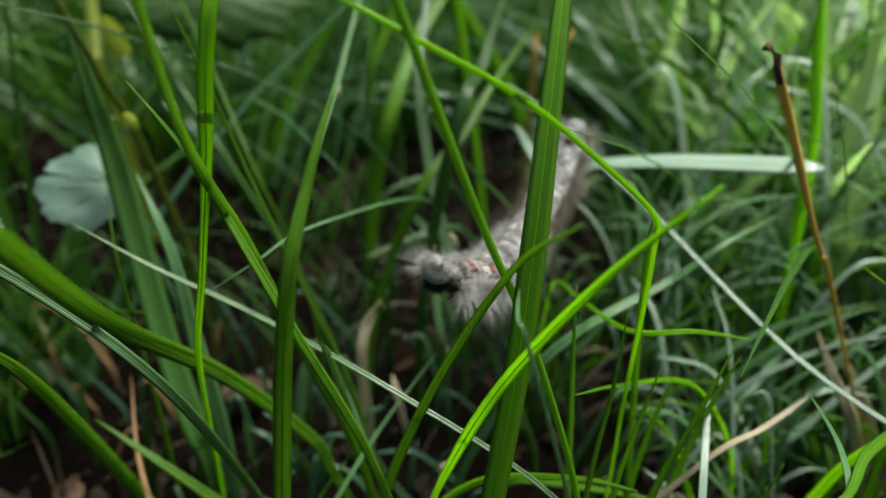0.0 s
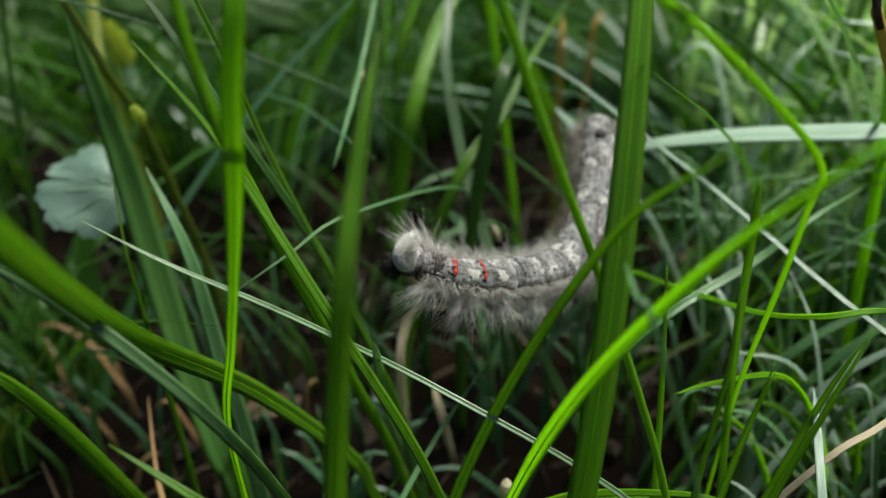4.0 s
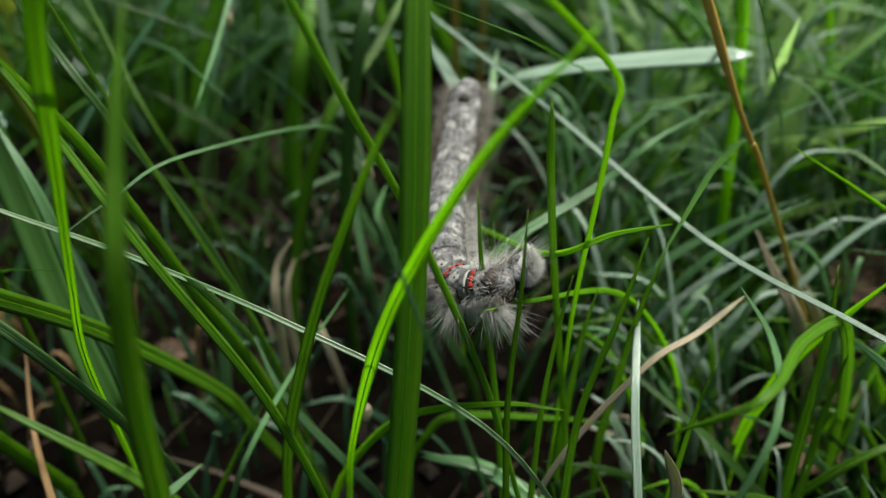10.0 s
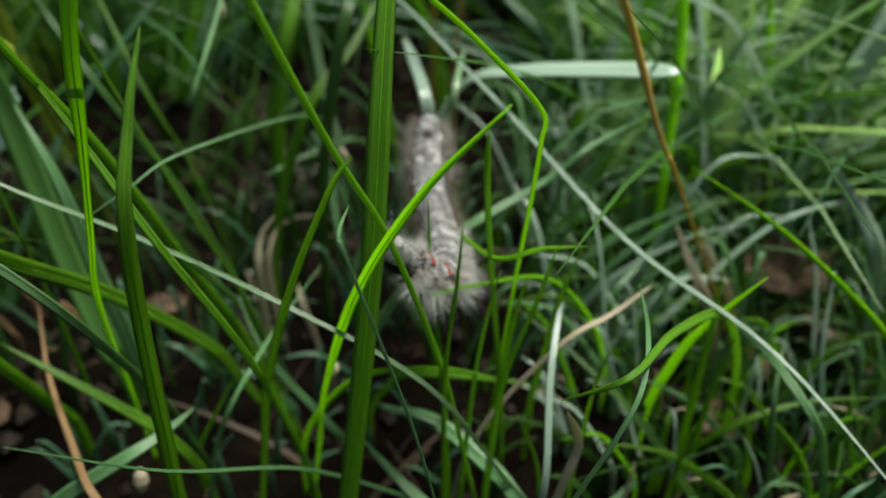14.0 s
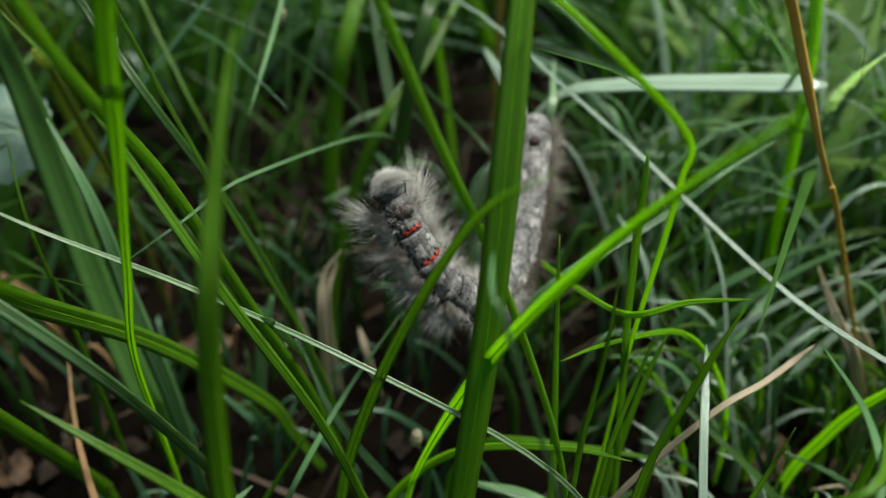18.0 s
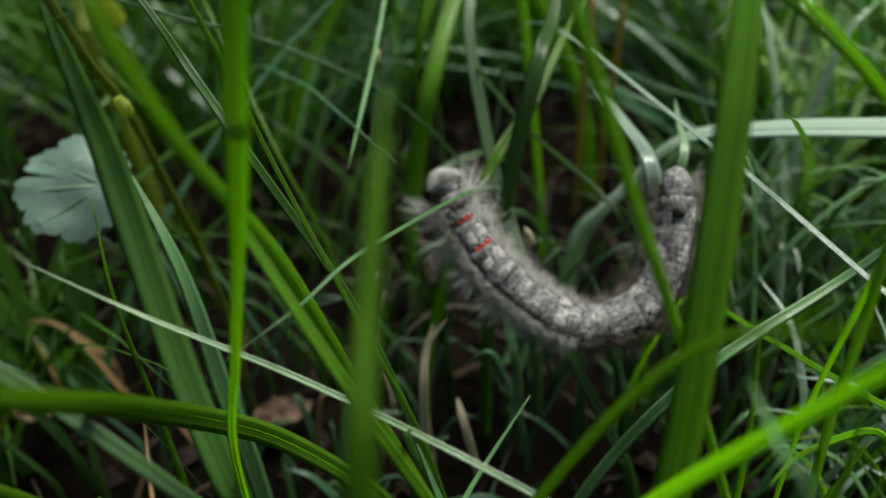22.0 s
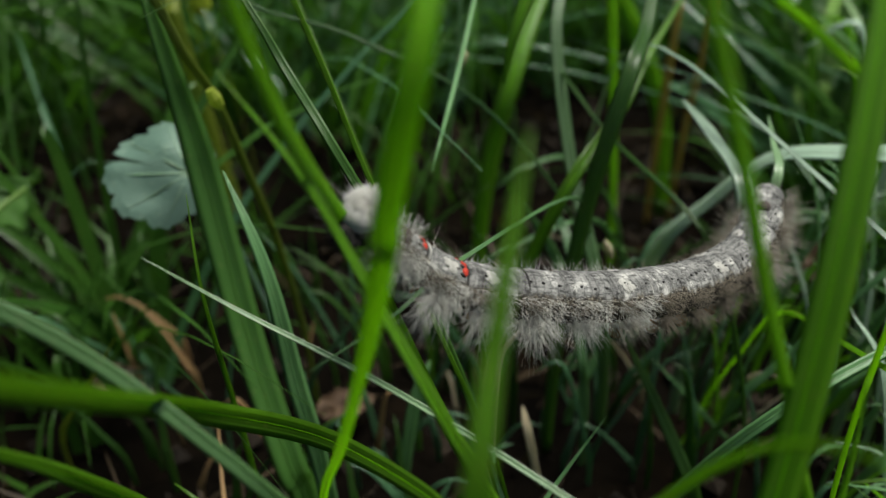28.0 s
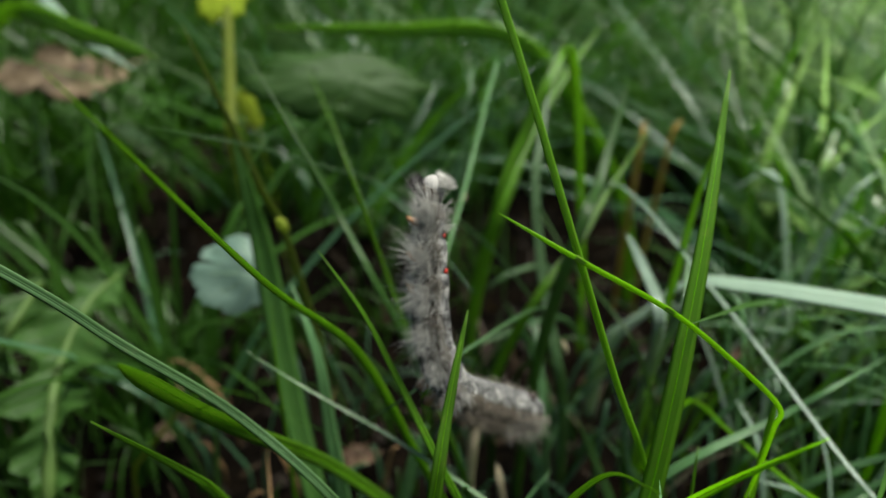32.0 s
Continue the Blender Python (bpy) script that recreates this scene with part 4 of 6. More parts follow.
BLADE_V_BLADE = grass([(-7.2, 41.6, 62.6), (-8.1, 37.8, 57.7), (-9.2, 35.0, 49.7), (-12.6, 39.1, 24.9), (-13.5, 40.3, 13.3), (-14.8, 42.1, -4.0)], 1.32, FRESH, "upright green blade close to the eye", 0, fold=0.3)
BLADE_LONG_THIN = grass([(-31.5, 57.3, 47.4), (-25.5, 57.3, 43.2), (-15.5, 54.5, 39.6), (-3.4, 48.4, 36.4), (9.3, 44.0, 29.4), (17.1, 43.7, 16.0), (28.8, 43.3, -4.0)], 0.42, PALE_THIN, "long thin straight pale-edged blade lying aslant", 0, taper=0.3, fold=0.5)
BLADE_GREY_DIAG = grass([(-45.4, 42.0, 64.7), (-36.9, 44.8, 55.5), (-28.7, 46.2, 47.9), (-19.9, 45.2, 38.9), (-17.3, 52.8, 20.2), (-16.7, 55.5, 10.5), (-15.8, 59.7, -4.0)], 0.85, SHEEN, "broad grey-green arching blade, dull on top", 45, fold=0.3, taper=0.12)
BLADE_BROAD_LEFT = grass([(-24.5, 32.3, 62.0), (-26.7, 42.5, 51.0), (-27.3, 51.4, 41.2), (-22.7, 60.4, 29.3), (-16.0, 66.5, 15.6), (-14.2, 69.0, 7.8), (-11.6, 72.8, -4.0)], 1.3, FRESH, "broad green blade leaning low", 0, twist=0.9, taper=0.06, tip=0.25)
grass([(-32.8, 43.9, 43.8), (-32.1, 46.6, 39.1), (-32.8, 52.2, 29.5), (-33.8, 63.1, 8.1)], 1.54, FRESH, "green blade with worn spots near the soil", 15)
BLADE_CROSS_BLADE = grass([(-15.4, 28.4, 82.7), (-18.1, 45.4, 61.5), (-17.4, 57.3, 46.9), (-13.8, 61.7, 31.0), (-10.6, 64.2, 19.1), (-8.8, 65.0, 9.9), (-6.1, 66.1, -4.0)], 1.04, FRESH, "green blade crossing a stem aslant", 0, fold=0.25, taper=0.35)
BLADE_DIAG_RIGHT = grass([(14.6, 34.5, 60.0), (9.0, 37.5, 52.1), (3.8, 43.6, 39.1), (-0.6, 52.0, 20.4), (-2.2, 54.2, 10.6), (-4.6, 57.5, -4.0)], 1.15, BRIGHT, "leaning green blade with a fine tip", 0, fold=0.35, narrow=(0.45, 0.55))
BLADE_U_BLADE = grass([(5.8, 32.6, 58.8), (3.4, 41.4, 51.2), (-1.2, 45.8, 39.2), (-5.3, 48.9, 25.6), (-7.5, 50.6, 13.7), (-10.8, 53.1, -4.0)], 0.95, FRESH, "narrow leaning green blade", 0, fold=0.35)
BLADE_THIN_STEM = grass([(-8.6, 45.7, 81.4), (-3.1, 43.2, 67.3), (1.7, 44.7, 54.1), (5.7, 47.3, 43.7), (10.2, 46.9, 29.6), (12.9, 47.2, 16.2), (16.8, 47.6, -4.0)], 0.55, FRESH, "thin straight green grass stem", 20, taper=0.1, fold=0.1, thick=0.6)
BLADE_ARCH = grass([(-5.1, 45.7, 70.2), (0.6, 45.3, 67.1), (7.0, 46.1, 63.1), (11.9, 46.8, 58.8), (16.2, 47.9, 54.1), (16.7, 49.2, 50.8), (17.0, 51.1, 44.4), (17.3, 54.6, 32.5), (17.2, 56.4, 17.9), (16.9, 58.9, -4.0)], 0.42, BRIGHT, "thin arching stem with pale nodes and a kink", 0, taper=0.1, fold=0.1, thick=0.6, nodes=(1, 2))
BLADE_WHITE_DIAG = grass([(48.4, 26.0, 26.3), (40.6, 41.9, 32.3), (31.1, 58.2, 34.1), (19.1, 80.1, 41.5), (5.7, 108.4, 45.6), (1.2, 119.6, 25.7), (-5.6, 136.5, -4.0)], 0.60, PALE, "blade lying aslant over the lawn, sky sheen in its pale colour", 0, taper=0.25, lean=0.15, fold=0.1, face=Vector((0.1, -0.45, 0.9)))
grass([(43.3, 79.9, 42.9), (33.9, 85.3, 41.3), (25.6, 91.0, 39.2), (19.6, 97.5, 35.6), (15.4, 103.1, 27.0)], 2.3, PALE, "flat blade lying level, sky sheen in its pale bluish colour", 0, taper=0.05, tip=0.3, lean=0.6, fold=0.1, face=Vector((0.0, -0.45, 0.9)))
grass([(38.6, 78.4, 37.7), (30.6, 72.0, 37.5), (25.2, 70.5, 34.0), (13.4, 65.0, 30.1)], 1.15, BLUE, "bluish green blade with a dry tip", 0)
grass([(10.4, 47.0, 37.0), (15.4, 52.6, 33.5), (23.5, 58.1, 29.5)], 0.56, BRIGHT, "short bright green blade tip", 0, taper=0.4)
grass([(34.2, 55.8, 29.6), (29.3, 53.3, 28.0), (24.4, 51.1, 27.0)], 0.55, STRAW, "pale dry straw fallen across the grass", 0, taper=0.1, thick=0.5)
grass([(20.2, 36.2, 34.4), (24.2, 33.5, 39.3), (30.5, 40.9, 36.6), (38.6, 48.8, 31.4)], 1.06, FRESH, "green blade folded over at its top", 0, taper=0.5)
grass([(24.6, 55.4, 30.5), (21.9, 46.5, 27.0), (20.7, 40.2, 20.4)], 0.71, PALE, "upright stem, sky sheen in its pale bluish colour", 0, taper=0.1, thick=0.4)
grass([(30.0, 48.9, 35.6), (27.6, 39.7, 38.2), (25.8, 34.5, 37.7), (23.6, 32.2, 34.5)], 0.45, BLUE, "thin blade bowed in a loop", 0, taper=0.2)
grass([(36.4, 56.9, 43.0), (47.8, 56.4, 34.7), (57.3, 51.4, 26.3), (61.7, 48.5, 19.9)], 0.83, BRIGHT, "long green blade with a fine tip", 0, taper=0.35)
grass([(62.3, 77.6, 31.9), (66.4, 76.4, 27.7), (68.5, 70.1, 23.0)], 2.10, PALE, "broad blade bent over, sky sheen in its pale colour", 0, taper=0.4)
grass([(10.4, 103.4, 40.1), (11.4, 93.0, 40.3), (12.4, 82.8, 39.0), (12.9, 86.0, 28.0), (13.3, 95.2, 11.9)], 1.5, PALE, "pale bluish blade tip that the caterpillar holds", 0, taper=0.12, tip=0.2, lean=0.1, fold=0.1, face=Vector((0.1, -0.6, 0.8)))
grass([(19.1, 100.3, 39.5), (17.6, 93.0, 39.6), (16.2, 86.1, 38.4), (14.0, 88.0, 27.2), (13.6, 95.2, 11.9)], 1.2, PALE_THIN, "pale green blade tip behind the tail", 0, taper=0.35, lean=0.1, fold=0.15, face=Vector((0.1, -0.6, 0.8)))
grass([(-20.8, 53.1, 41.7), (-15.9, 55.7, 44.1), (-11.8, 62.8, 44.1), (-2.4, 87.7, 35.6)], 0.34, BLUE, "thin bowed blade with a fine tip", 0, taper=0.35)
grass(hanging([(-12.6, 111.2, 53.9), (-14.3, 97.9, 46.6), (-16.1, 82.5, 40.7)]), 0.52, BLUE, "thin pale stem with a dry bract", 0, taper=0.1, thick=0.5, fold=0.1)
grass([(-41.6, 87.9, 55.0), (-40.2, 88.4, 50.1), (-38.7, 90.2, 44.6), (-37.3, 91.4, 36.3)], 0.9, OLIVE, "yellow-green stem with a bud at its node, shade in its olive colour", 20, taper=0.1, thick=0.7, fold=0.1)
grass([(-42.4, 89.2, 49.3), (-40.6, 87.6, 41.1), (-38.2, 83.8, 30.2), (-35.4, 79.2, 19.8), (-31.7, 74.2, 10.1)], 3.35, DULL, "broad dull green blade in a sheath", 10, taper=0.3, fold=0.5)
grass([(-32.9, 75.1, 44.3), (-28.9, 70.6, 37.1), (-27.4, 69.0, 26.2)], 1.83, BLUE, "pale bluish blade beside the sheath", 0, taper=0.4)
grass([(4.8, 57.3, 12.5), (11.0, 52.9, 14.3), (16.8, 47.3, 12.1)], 1.64, BLUE, "pale broad blade low over the soil", 0, taper=0.2)
grass([(-16.2, 27.6, 42.9), (-10.7, 35.0, 30.7), (-2.4, 43.2, 19.8), (5.7, 47.4, 9.9)], 0.39, BLUE, "thin blade lying low", 0, taper=0.3)
grass([(-37.4, 72.7, 19.1), (-33.0, 61.6, 17.1), (-26.5, 50.0, 17.4), (-22.1, 42.9, 18.7)], 0.80, TAN, "tan dry stem standing in the soil", 0, taper=0.35, thick=0.7, fold=0.05)
grass([(-3.1, 117.4, 49.7), (-3.7, 111.6, 44.1), (-1.8, 102.1, 32.8), (0.8, 93.0, 24.5)], 1.52, SHEEN, "shining blade bent over at the top", 20, taper=0.2)
grass([(-3.2, 109.5, 41.3), (2.0, 97.5, 37.9), (9.4, 83.6, 34.6)], 0.49, DULL, "thin slanting blade behind the caterpillar", 10, taper=0.2)
grass([(7.2, 107.7, 44.7), (2.8, 98.7, 40.4), (-2.3, 90.1, 36.9)], 1.41, FRESH, "green blade leaning behind the caterpillar", 20, taper=0.3)
grass(hanging([(-6.2, 96.0, 56.8), (-8.7, 93.1, 50.9), (-9.7, 92.4, 45.6)]), 1.58, FRESH, "broad bright blade hanging behind", 0, taper=0.3)
grass([(-38.9, 83.7, 58.2), (-31.5, 89.9, 53.5), (-24.6, 93.4, 50.1), (-12.5, 96.2, 42.4)], 0.37, BLUE, "thin pale blade bowed across", 15, taper=0.2)
grass([(-29.4, 77.5, 57.5), (-26.3, 75.3, 53.0), (-21.6, 70.1, 48.3)], 0.77, DULL, "dull grey-green blade slanting behind", 20, taper=0.3)
grass([(-37.4, 115.0, 51.8), (-33.5, 108.2, 47.6), (-25.7, 96.2, 36.1)], 0.42, FRESH, "thin green slanting stem", 15, taper=0.1, thick=0.5)
grass([(-21.4, 68.3, 55.2), (-19.1, 68.4, 47.3), (-13.4, 65.3, 33.9)], 0.39, FRESH, "thin slanting green stem", 10, taper=0.1, thick=0.5)
grass([(-32.5, 67.0, 46.4), (-31.5, 63.9, 39.4), (-31.5, 64.8, 28.4)], 0.61, FRESH, "short green blade with a fine tip", 0, taper=0.6)
grass([(1.6, 107.9, -1.2), (2.6, 101.9, -8.7), (4.4, 96.0, -17.3)], 2.78, BLUE, "broad pale blade with a cut end", 0, taper=0.02, tip=0.6)
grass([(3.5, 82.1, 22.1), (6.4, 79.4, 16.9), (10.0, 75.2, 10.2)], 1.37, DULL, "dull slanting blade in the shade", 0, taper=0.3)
grass([(-9.7, 52.8, 36.2), (-11.2, 69.9, 16.9), (-8.1, 74.4, -0.4)], 0.70, BLUE, "thin pale blade crossing low", 10, taper=0.3)
grass([(-0.7, 64.7, 28.1), (-5.9, 59.0, 23.8), (-10.0, 53.1, 19.9)], 0.53, BLUE, "thin pale blade slanting low", 0, taper=0.3)
grass([(-4.4, 100.7, 27.0), (-2.2, 95.1, 26.4), (-0.5, 86.9, 16.8)], 0.79, BLUE, "pale blade with a folded tip", 0, taper=0.05, tip=0.4)
grass([(-23.2, 54.4, 60.1), (-19.2, 53.0, 55.1), (-16.2, 51.4, 50.1), (-11.8, 48.6, 42.7)], 0.75, FRESH, "narrow green blade with a fine tip", 0, taper=0.5)
BLADE_TIP1245 = grass([(16.7, 86.4, 61.6), (16.0, 88.1, 54.6), (15.9, 90.9, 44.7)], 1.13, FRESH, "bright green blade behind the rest", 0, taper=0.5)
grass([(46.9, 96.1, 56.7), (47.1, 94.4, 50.3), (47.4, 91.9, 42.3)], 1.47, BRIGHT, "bright blade in the light behind", 15, taper=0.3)
grass([(7.3, 111.3, 51.9), (5.2, 102.3, 48.3), (2.7, 93.6, 46.6)], 1.73, DULL, "green blade in the dark behind", 20, taper=0.3)
grass([(4.8, 40.6, 50.7), (4.3, 36.0, 51.3), (4.9, 34.4, 50.1)], 0.25, BLUE, "thin pale blade tip behind the caterpillar", 0, taper=0.1)
BLADE_KINKED = grass([(25.4, 48.1, 39.7), (21.6, 49.8, 38.8), (18.1, 51.0, 37.4), (16.8, 57.5, 34.2), (14.4, 69.9, 30.2), (12.8, 81.8, 25.8)], 0.50, BRIGHT, "bright yellow-green kinked blade", 0, taper=0.15, fold=0.3, lean=0.25)


# how some blades are pushed aside: seconds, and degrees about x, y, z at the root
SWAYS = []
SWAYS.append((BLADE_RIGHT_MAIN, [(0.0, 2.7, 0.4, 2.5), (5.0, -2.5, 0.2, -1.6), (6.0, -4.6, -0.1, -6.1), (8.0, 0.4, -1.9, -1.7), (10.0, 2.5, 0.9, 2.5), (13.0, 0.4, 1.1, 1.3), (17.0, -0.5, 0.6, -0.1), (19.0, 0.6, -1.2, -3.2), (20.0, 4.8, -2.2, -1.6), (22.0, -0.7, -1.2, -4.2), (24.0, 1.3, -0.6, 1.7), (27.0, -1.3, -0.6, -0.9), (29.0, -0.8, -0.4, 2.4), (31.0, 4.9, 1.6, 6.8), (32.0, -2.6, 1.4, 1.5)]))
SWAYS.append((BLADE_CROSS_BLADE, [(0.0, 1.7, 0.2, 6.1), (5.0, -0.3, -1.1, 8.0), (6.0, 2.7, 0.9, 1.4), (8.0, 1.3, 1.2, -6.2), (10.0, -2.1, -1.2, 0.7), (13.0, -3.5, -2.6, 5.3), (17.0, -0.5, -0.2, 4.0), (19.0, -0.0, 0.1, 2.2), (20.0, -5.2, -3.0, -0.1), (22.0, 0.6, 0.5, 0.9), (24.0, -4.6, -4.3, 0.7), (27.0, -2.6, -1.3, -2.2), (29.0, -1.5, -0.4, 6.3), (30.0, 3.7, 3.5, -6.5), (31.0, 0.8, 4.5, -4.9), (32.0, 1.5, -2.0, -15.0)]))
SWAYS.append((BLADE_GREY_DIAG, [(0.0, -1.1, -2.5, 1.4), (5.0, 2.7, 2.8, -1.8), (6.0, -0.3, -1.6, -1.0), (8.0, 1.1, 0.4, 0.5), (10.0, -1.2, -1.2, -1.6), (17.0, 0.3, 0.8, 0.6), (19.0, -0.3, 0.3, 0.4), (20.0, -0.1, 1.1, 1.1), (22.0, 0.4, 0.6, -1.6), (27.0, -0.6, -0.4, -0.5), (29.0, -0.0, 0.2, 0.8), (30.0, 0.8, 1.3, 1.8), (31.0, -0.2, -0.5, -0.9), (32.0, -0.5, -0.0, 1.5)]))
SWAYS.append((BLADE_BROAD_LEFT, [(0.0, 1.7, 2.3, 0.8), (5.0, 2.2, 2.8, 0.7), (6.0, -0.4, -0.2, -2.2), (8.0, 0.0, -0.6, 1.5), (19.0, -1.0, -0.9, 4.5), (20.0, -3.5, -4.8, 4.3), (22.0, 2.5, 5.2, -2.7), (24.0, 1.5, 4.3, 1.4), (27.0, 0.3, -0.9, 0.8), (29.0, 1.4, 2.4, 1.5), (30.0, 1.3, -1.0, -4.9), (31.0, -0.1, -2.6, -1.7), (32.0, -1.5, -4.1, -1.7)]))
SWAYS.append((BLADE_LONG_THIN, [(0.0, 0.6, -0.9, -1.4), (5.0, 0.9, -1.1, -2.0), (6.0, -0.4, -1.1, -1.4), (8.0, 1.6, 1.0, 0.6), (10.0, 0.8, 0.7, 0.6), (13.0, 0.3, 0.7, 0.7), (17.0, -1.8, 1.0, 4.2), (19.0, -0.5, 0.2, 1.9), (20.0, -2.7, -0.7, 2.0), (22.0, -1.3, 0.3, 2.0), (24.0, -0.2, -0.0, 0.4), (27.0, -1.2, -1.0, -0.2), (29.0, 0.6, -0.4, -0.7), (30.0, 1.0, -0.7, -1.3), (31.0, 3.2, -1.3, -2.8), (32.0, -0.0, -0.6, -0.1)]))
SWAYS.append((BLADE_THIN_STEM, [(0.0, 2.0, 0.7, 1.1), (5.0, -1.1, -0.0, 1.1), (6.0, -0.7, -0.3, 1.3), (8.0, 4.4, -0.5, -8.7), (10.0, -4.4, 0.2, 4.8), (13.0, 2.7, 2.2, -2.3), (17.0, 0.2, 1.0, 1.4), (19.0, -4.0, 0.2, 4.4), (20.0, -0.7, 0.4, -1.0), (22.0, -1.7, 0.2, -2.6), (24.0, -0.8, 0.4, -2.1), (27.0, -0.3, -0.1, -0.0), (29.0, -0.5, -0.1, -1.7), (30.0, 7.0, -2.0, 0.6), (32.0, -2.6, 0.2, 0.1)]))
SWAYS.append((BLADE_DIAG_RIGHT, [(0.0, 1.1, -2.0, 4.1), (5.0, -0.4, 1.0, -9.5), (6.0, 0.5, -2.5, 6.1), (8.0, -1.6, 0.1, 0.5), (10.0, 1.3, -1.7, 3.9), (13.0, 0.4, -0.8, 3.7), (17.0, -1.2, 1.1, -2.5), (19.0, -2.6, 3.6, -4.0), (20.0, -0.6, 3.0, -3.2), (22.0, 0.2, -2.5, 0.6), (32.0, 0.2, -2.5, 0.6)]))
SWAYS.append((BLADE_U_BLADE, [(0.0, -0.7, 1.1, -0.0), (5.0, -1.7, 1.5, 0.1), (6.0, 2.4, -1.4, -1.3), (8.0, 0.0, 0.5, 0.1), (10.0, 0.6, 0.2, -0.1), (13.0, 0.2, -0.2, 0.7), (17.0, 0.1, 0.2, -0.3), (19.0, -1.4, 0.4, 0.4), (20.0, -1.5, 0.6, 0.4), (22.0, -0.1, -0.6, -0.1), (24.0, -0.3, -0.6, -0.0), (27.0, 1.7, -2.8, -0.3), (32.0, 1.7, -2.8, -0.3)]))
SWAYS.append((BLADE_WHITE_DIAG, [(0.0, 0.8, 1.2, 1.3), (5.0, -0.1, 0.6, -0.5), (6.0, 0.3, 1.9, 0.4), (8.0, -0.4, -0.1, -0.6), (10.0, 0.6, -1.3, 0.6), (13.0, -0.4, 1.3, -0.1), (17.0, -0.2, -1.6, -0.4), (19.0, 2.8, -0.5, 3.2), (20.0, 0.2, -4.1, 1.0), (22.0, -1.1, -2.1, -1.8), (24.0, -1.8, 0.3, -2.2), (27.0, 1.1, -0.4, 0.4), (32.0, -2.1, 3.6, -2.4)]))
SWAYS.append((BLADE_ARCH, [(0.0, 2.9, -1.5, -2.7), (5.0, 2.3, -0.1, 1.7), (6.0, 0.7, -1.2, -1.0), (10.0, 2.0, 1.2, 5.9), (13.0, 0.4, 4.1, -1.3), (17.0, 1.7, -0.4, 1.2), (19.0, 1.2, 1.3, -4.4), (20.0, -0.1, 0.8, 3.9), (29.0, -7.3, -3.7, -2.4), (31.0, -1.5, -1.3, 0.5), (32.0, 1.7, -1.7, -2.5)]))
SWAYS.append((BLADE_V_BLADE, [(0.0, -3.8, 0.5, -7.3), (5.0, 0.6, 0.4, -0.5), (6.0, -3.5, 0.1, 1.4), (8.0, 4.3, 0.4, -5.2), (10.0, 5.3, 1.8, 4.4), (13.0, -2.9, -0.4, -0.6), (17.0, 3.5, 0.8, 3.5), (19.0, -0.8, 0.3, -1.8), (20.0, -0.5, -1.3, 3.2), (22.0, 0.8, -0.8, 1.5), (24.0, -2.5, -1.3, 3.3), (27.0, -0.3, -0.7, -1.1), (29.0, 0.5, -1.3, -0.1), (30.0, -0.5, -1.9, -0.7), (32.0, -0.5, -1.9, -0.7)]))
SWAYS.append((BLADE_LEFT_VERT, [(0.0, -3.2, -1.8, 2.8), (5.0, 3.3, -0.5, 2.0), (6.0, -1.1, -0.6, 0.2), (8.0, 1.2, 0.5, -2.9), (10.0, 1.9, 3.2, -1.5), (13.0, -0.8, 1.2, 0.7), (17.0, -0.4, 1.3, 0.6), (19.0, -0.9, -1.0, 2.1), (20.0, -0.5, -0.7, 1.7), (22.0, -2.8, -0.4, 0.3), (24.0, -3.9, -1.1, 3.2), (27.0, 1.2, 1.6, -0.6), (29.0, 0.8, 0.6, -0.3), (30.0, -0.3, -0.9, -1.3), (31.0, 0.3, -2.0, 5.4), (31.5, -2.4, 5.3, -16.1), (31.65, 15.0, -20.0, 0.0), (32.0, 15.0, -20.0, 0.0)]))
SWAYS.append((BLADE_KINKED, [(0.0, -3.2, 4.4, -6.5), (2.0, -2.5, 1.1, -3.1), (6.0, -4.2, 11.9, 0.9), (9.0, -3.5, 9.0, -8.3), (10.0, -0.4, -5.7, 4.7), (13.0, 0.9, -6.2, 7.5), (14.5, 0.1, -2.7, 1.2), (17.0, 1.0, -8.3, 6.2), (19.0, 0.0, 0.0, 0.0), (22.0, 0.0, 9.8, -0.5), (26.5, -3.8, 13.0, -4.7), (32.0, -3.8, 13.0, -4.7)]))
SWAYS.append((BLADE_TIP1245, [(0.0, 0.0, 58.0, 0.0), (29.0, 0.0, 58.0, 0.0), (29.8, 0.0, 0.0, 0.0), (32.0, 0.0, 0.0, 0.0)]))


# ---- things on and over the ground ----
def dry_stalk():
    line = smooth_line([Vector(p) * MM for p in ((30.1, 68.2, 57.9), (32.7, 68.1, 52.1), (35.8, 65.4, 42.8), (38.6, 65.3, 37.2))], 8)
    low = line[-1]
    on = (line[-1] - line[-9]).normalized()
    foot = low + on * (low.z + 0.003) / max(0.2, -on.z) + Vector((0, 0.010, 0))
    v, f, uv = blade_mesh(smooth_line([*line[::4], (low + foot) / 2, foot], 5), 0.54 * MM, fold=0.05, taper=0.02, tip=0.6, thick=0.75, narrow=(0.35, 0.6))
    ob = tagged(mesh_object("dry_stalk", v, f, OCHRE, uv), "ochre dry stalk with a browned broken top", "dry stalk")
    t = (line[0] - line[2]).normalized()
    part("broken_top", limb([line[3], line[1], line[0] + t * 0.0006 + Vector((0.0003, 0, 0)), line[0] + t * 0.0014 + Vector((-0.0005, 0, 0.0002))], (0.00026, 0.00032, 0.00036, 0.00050), 10), BLACKENED, ob, "browned broken end")


dry_stalk()


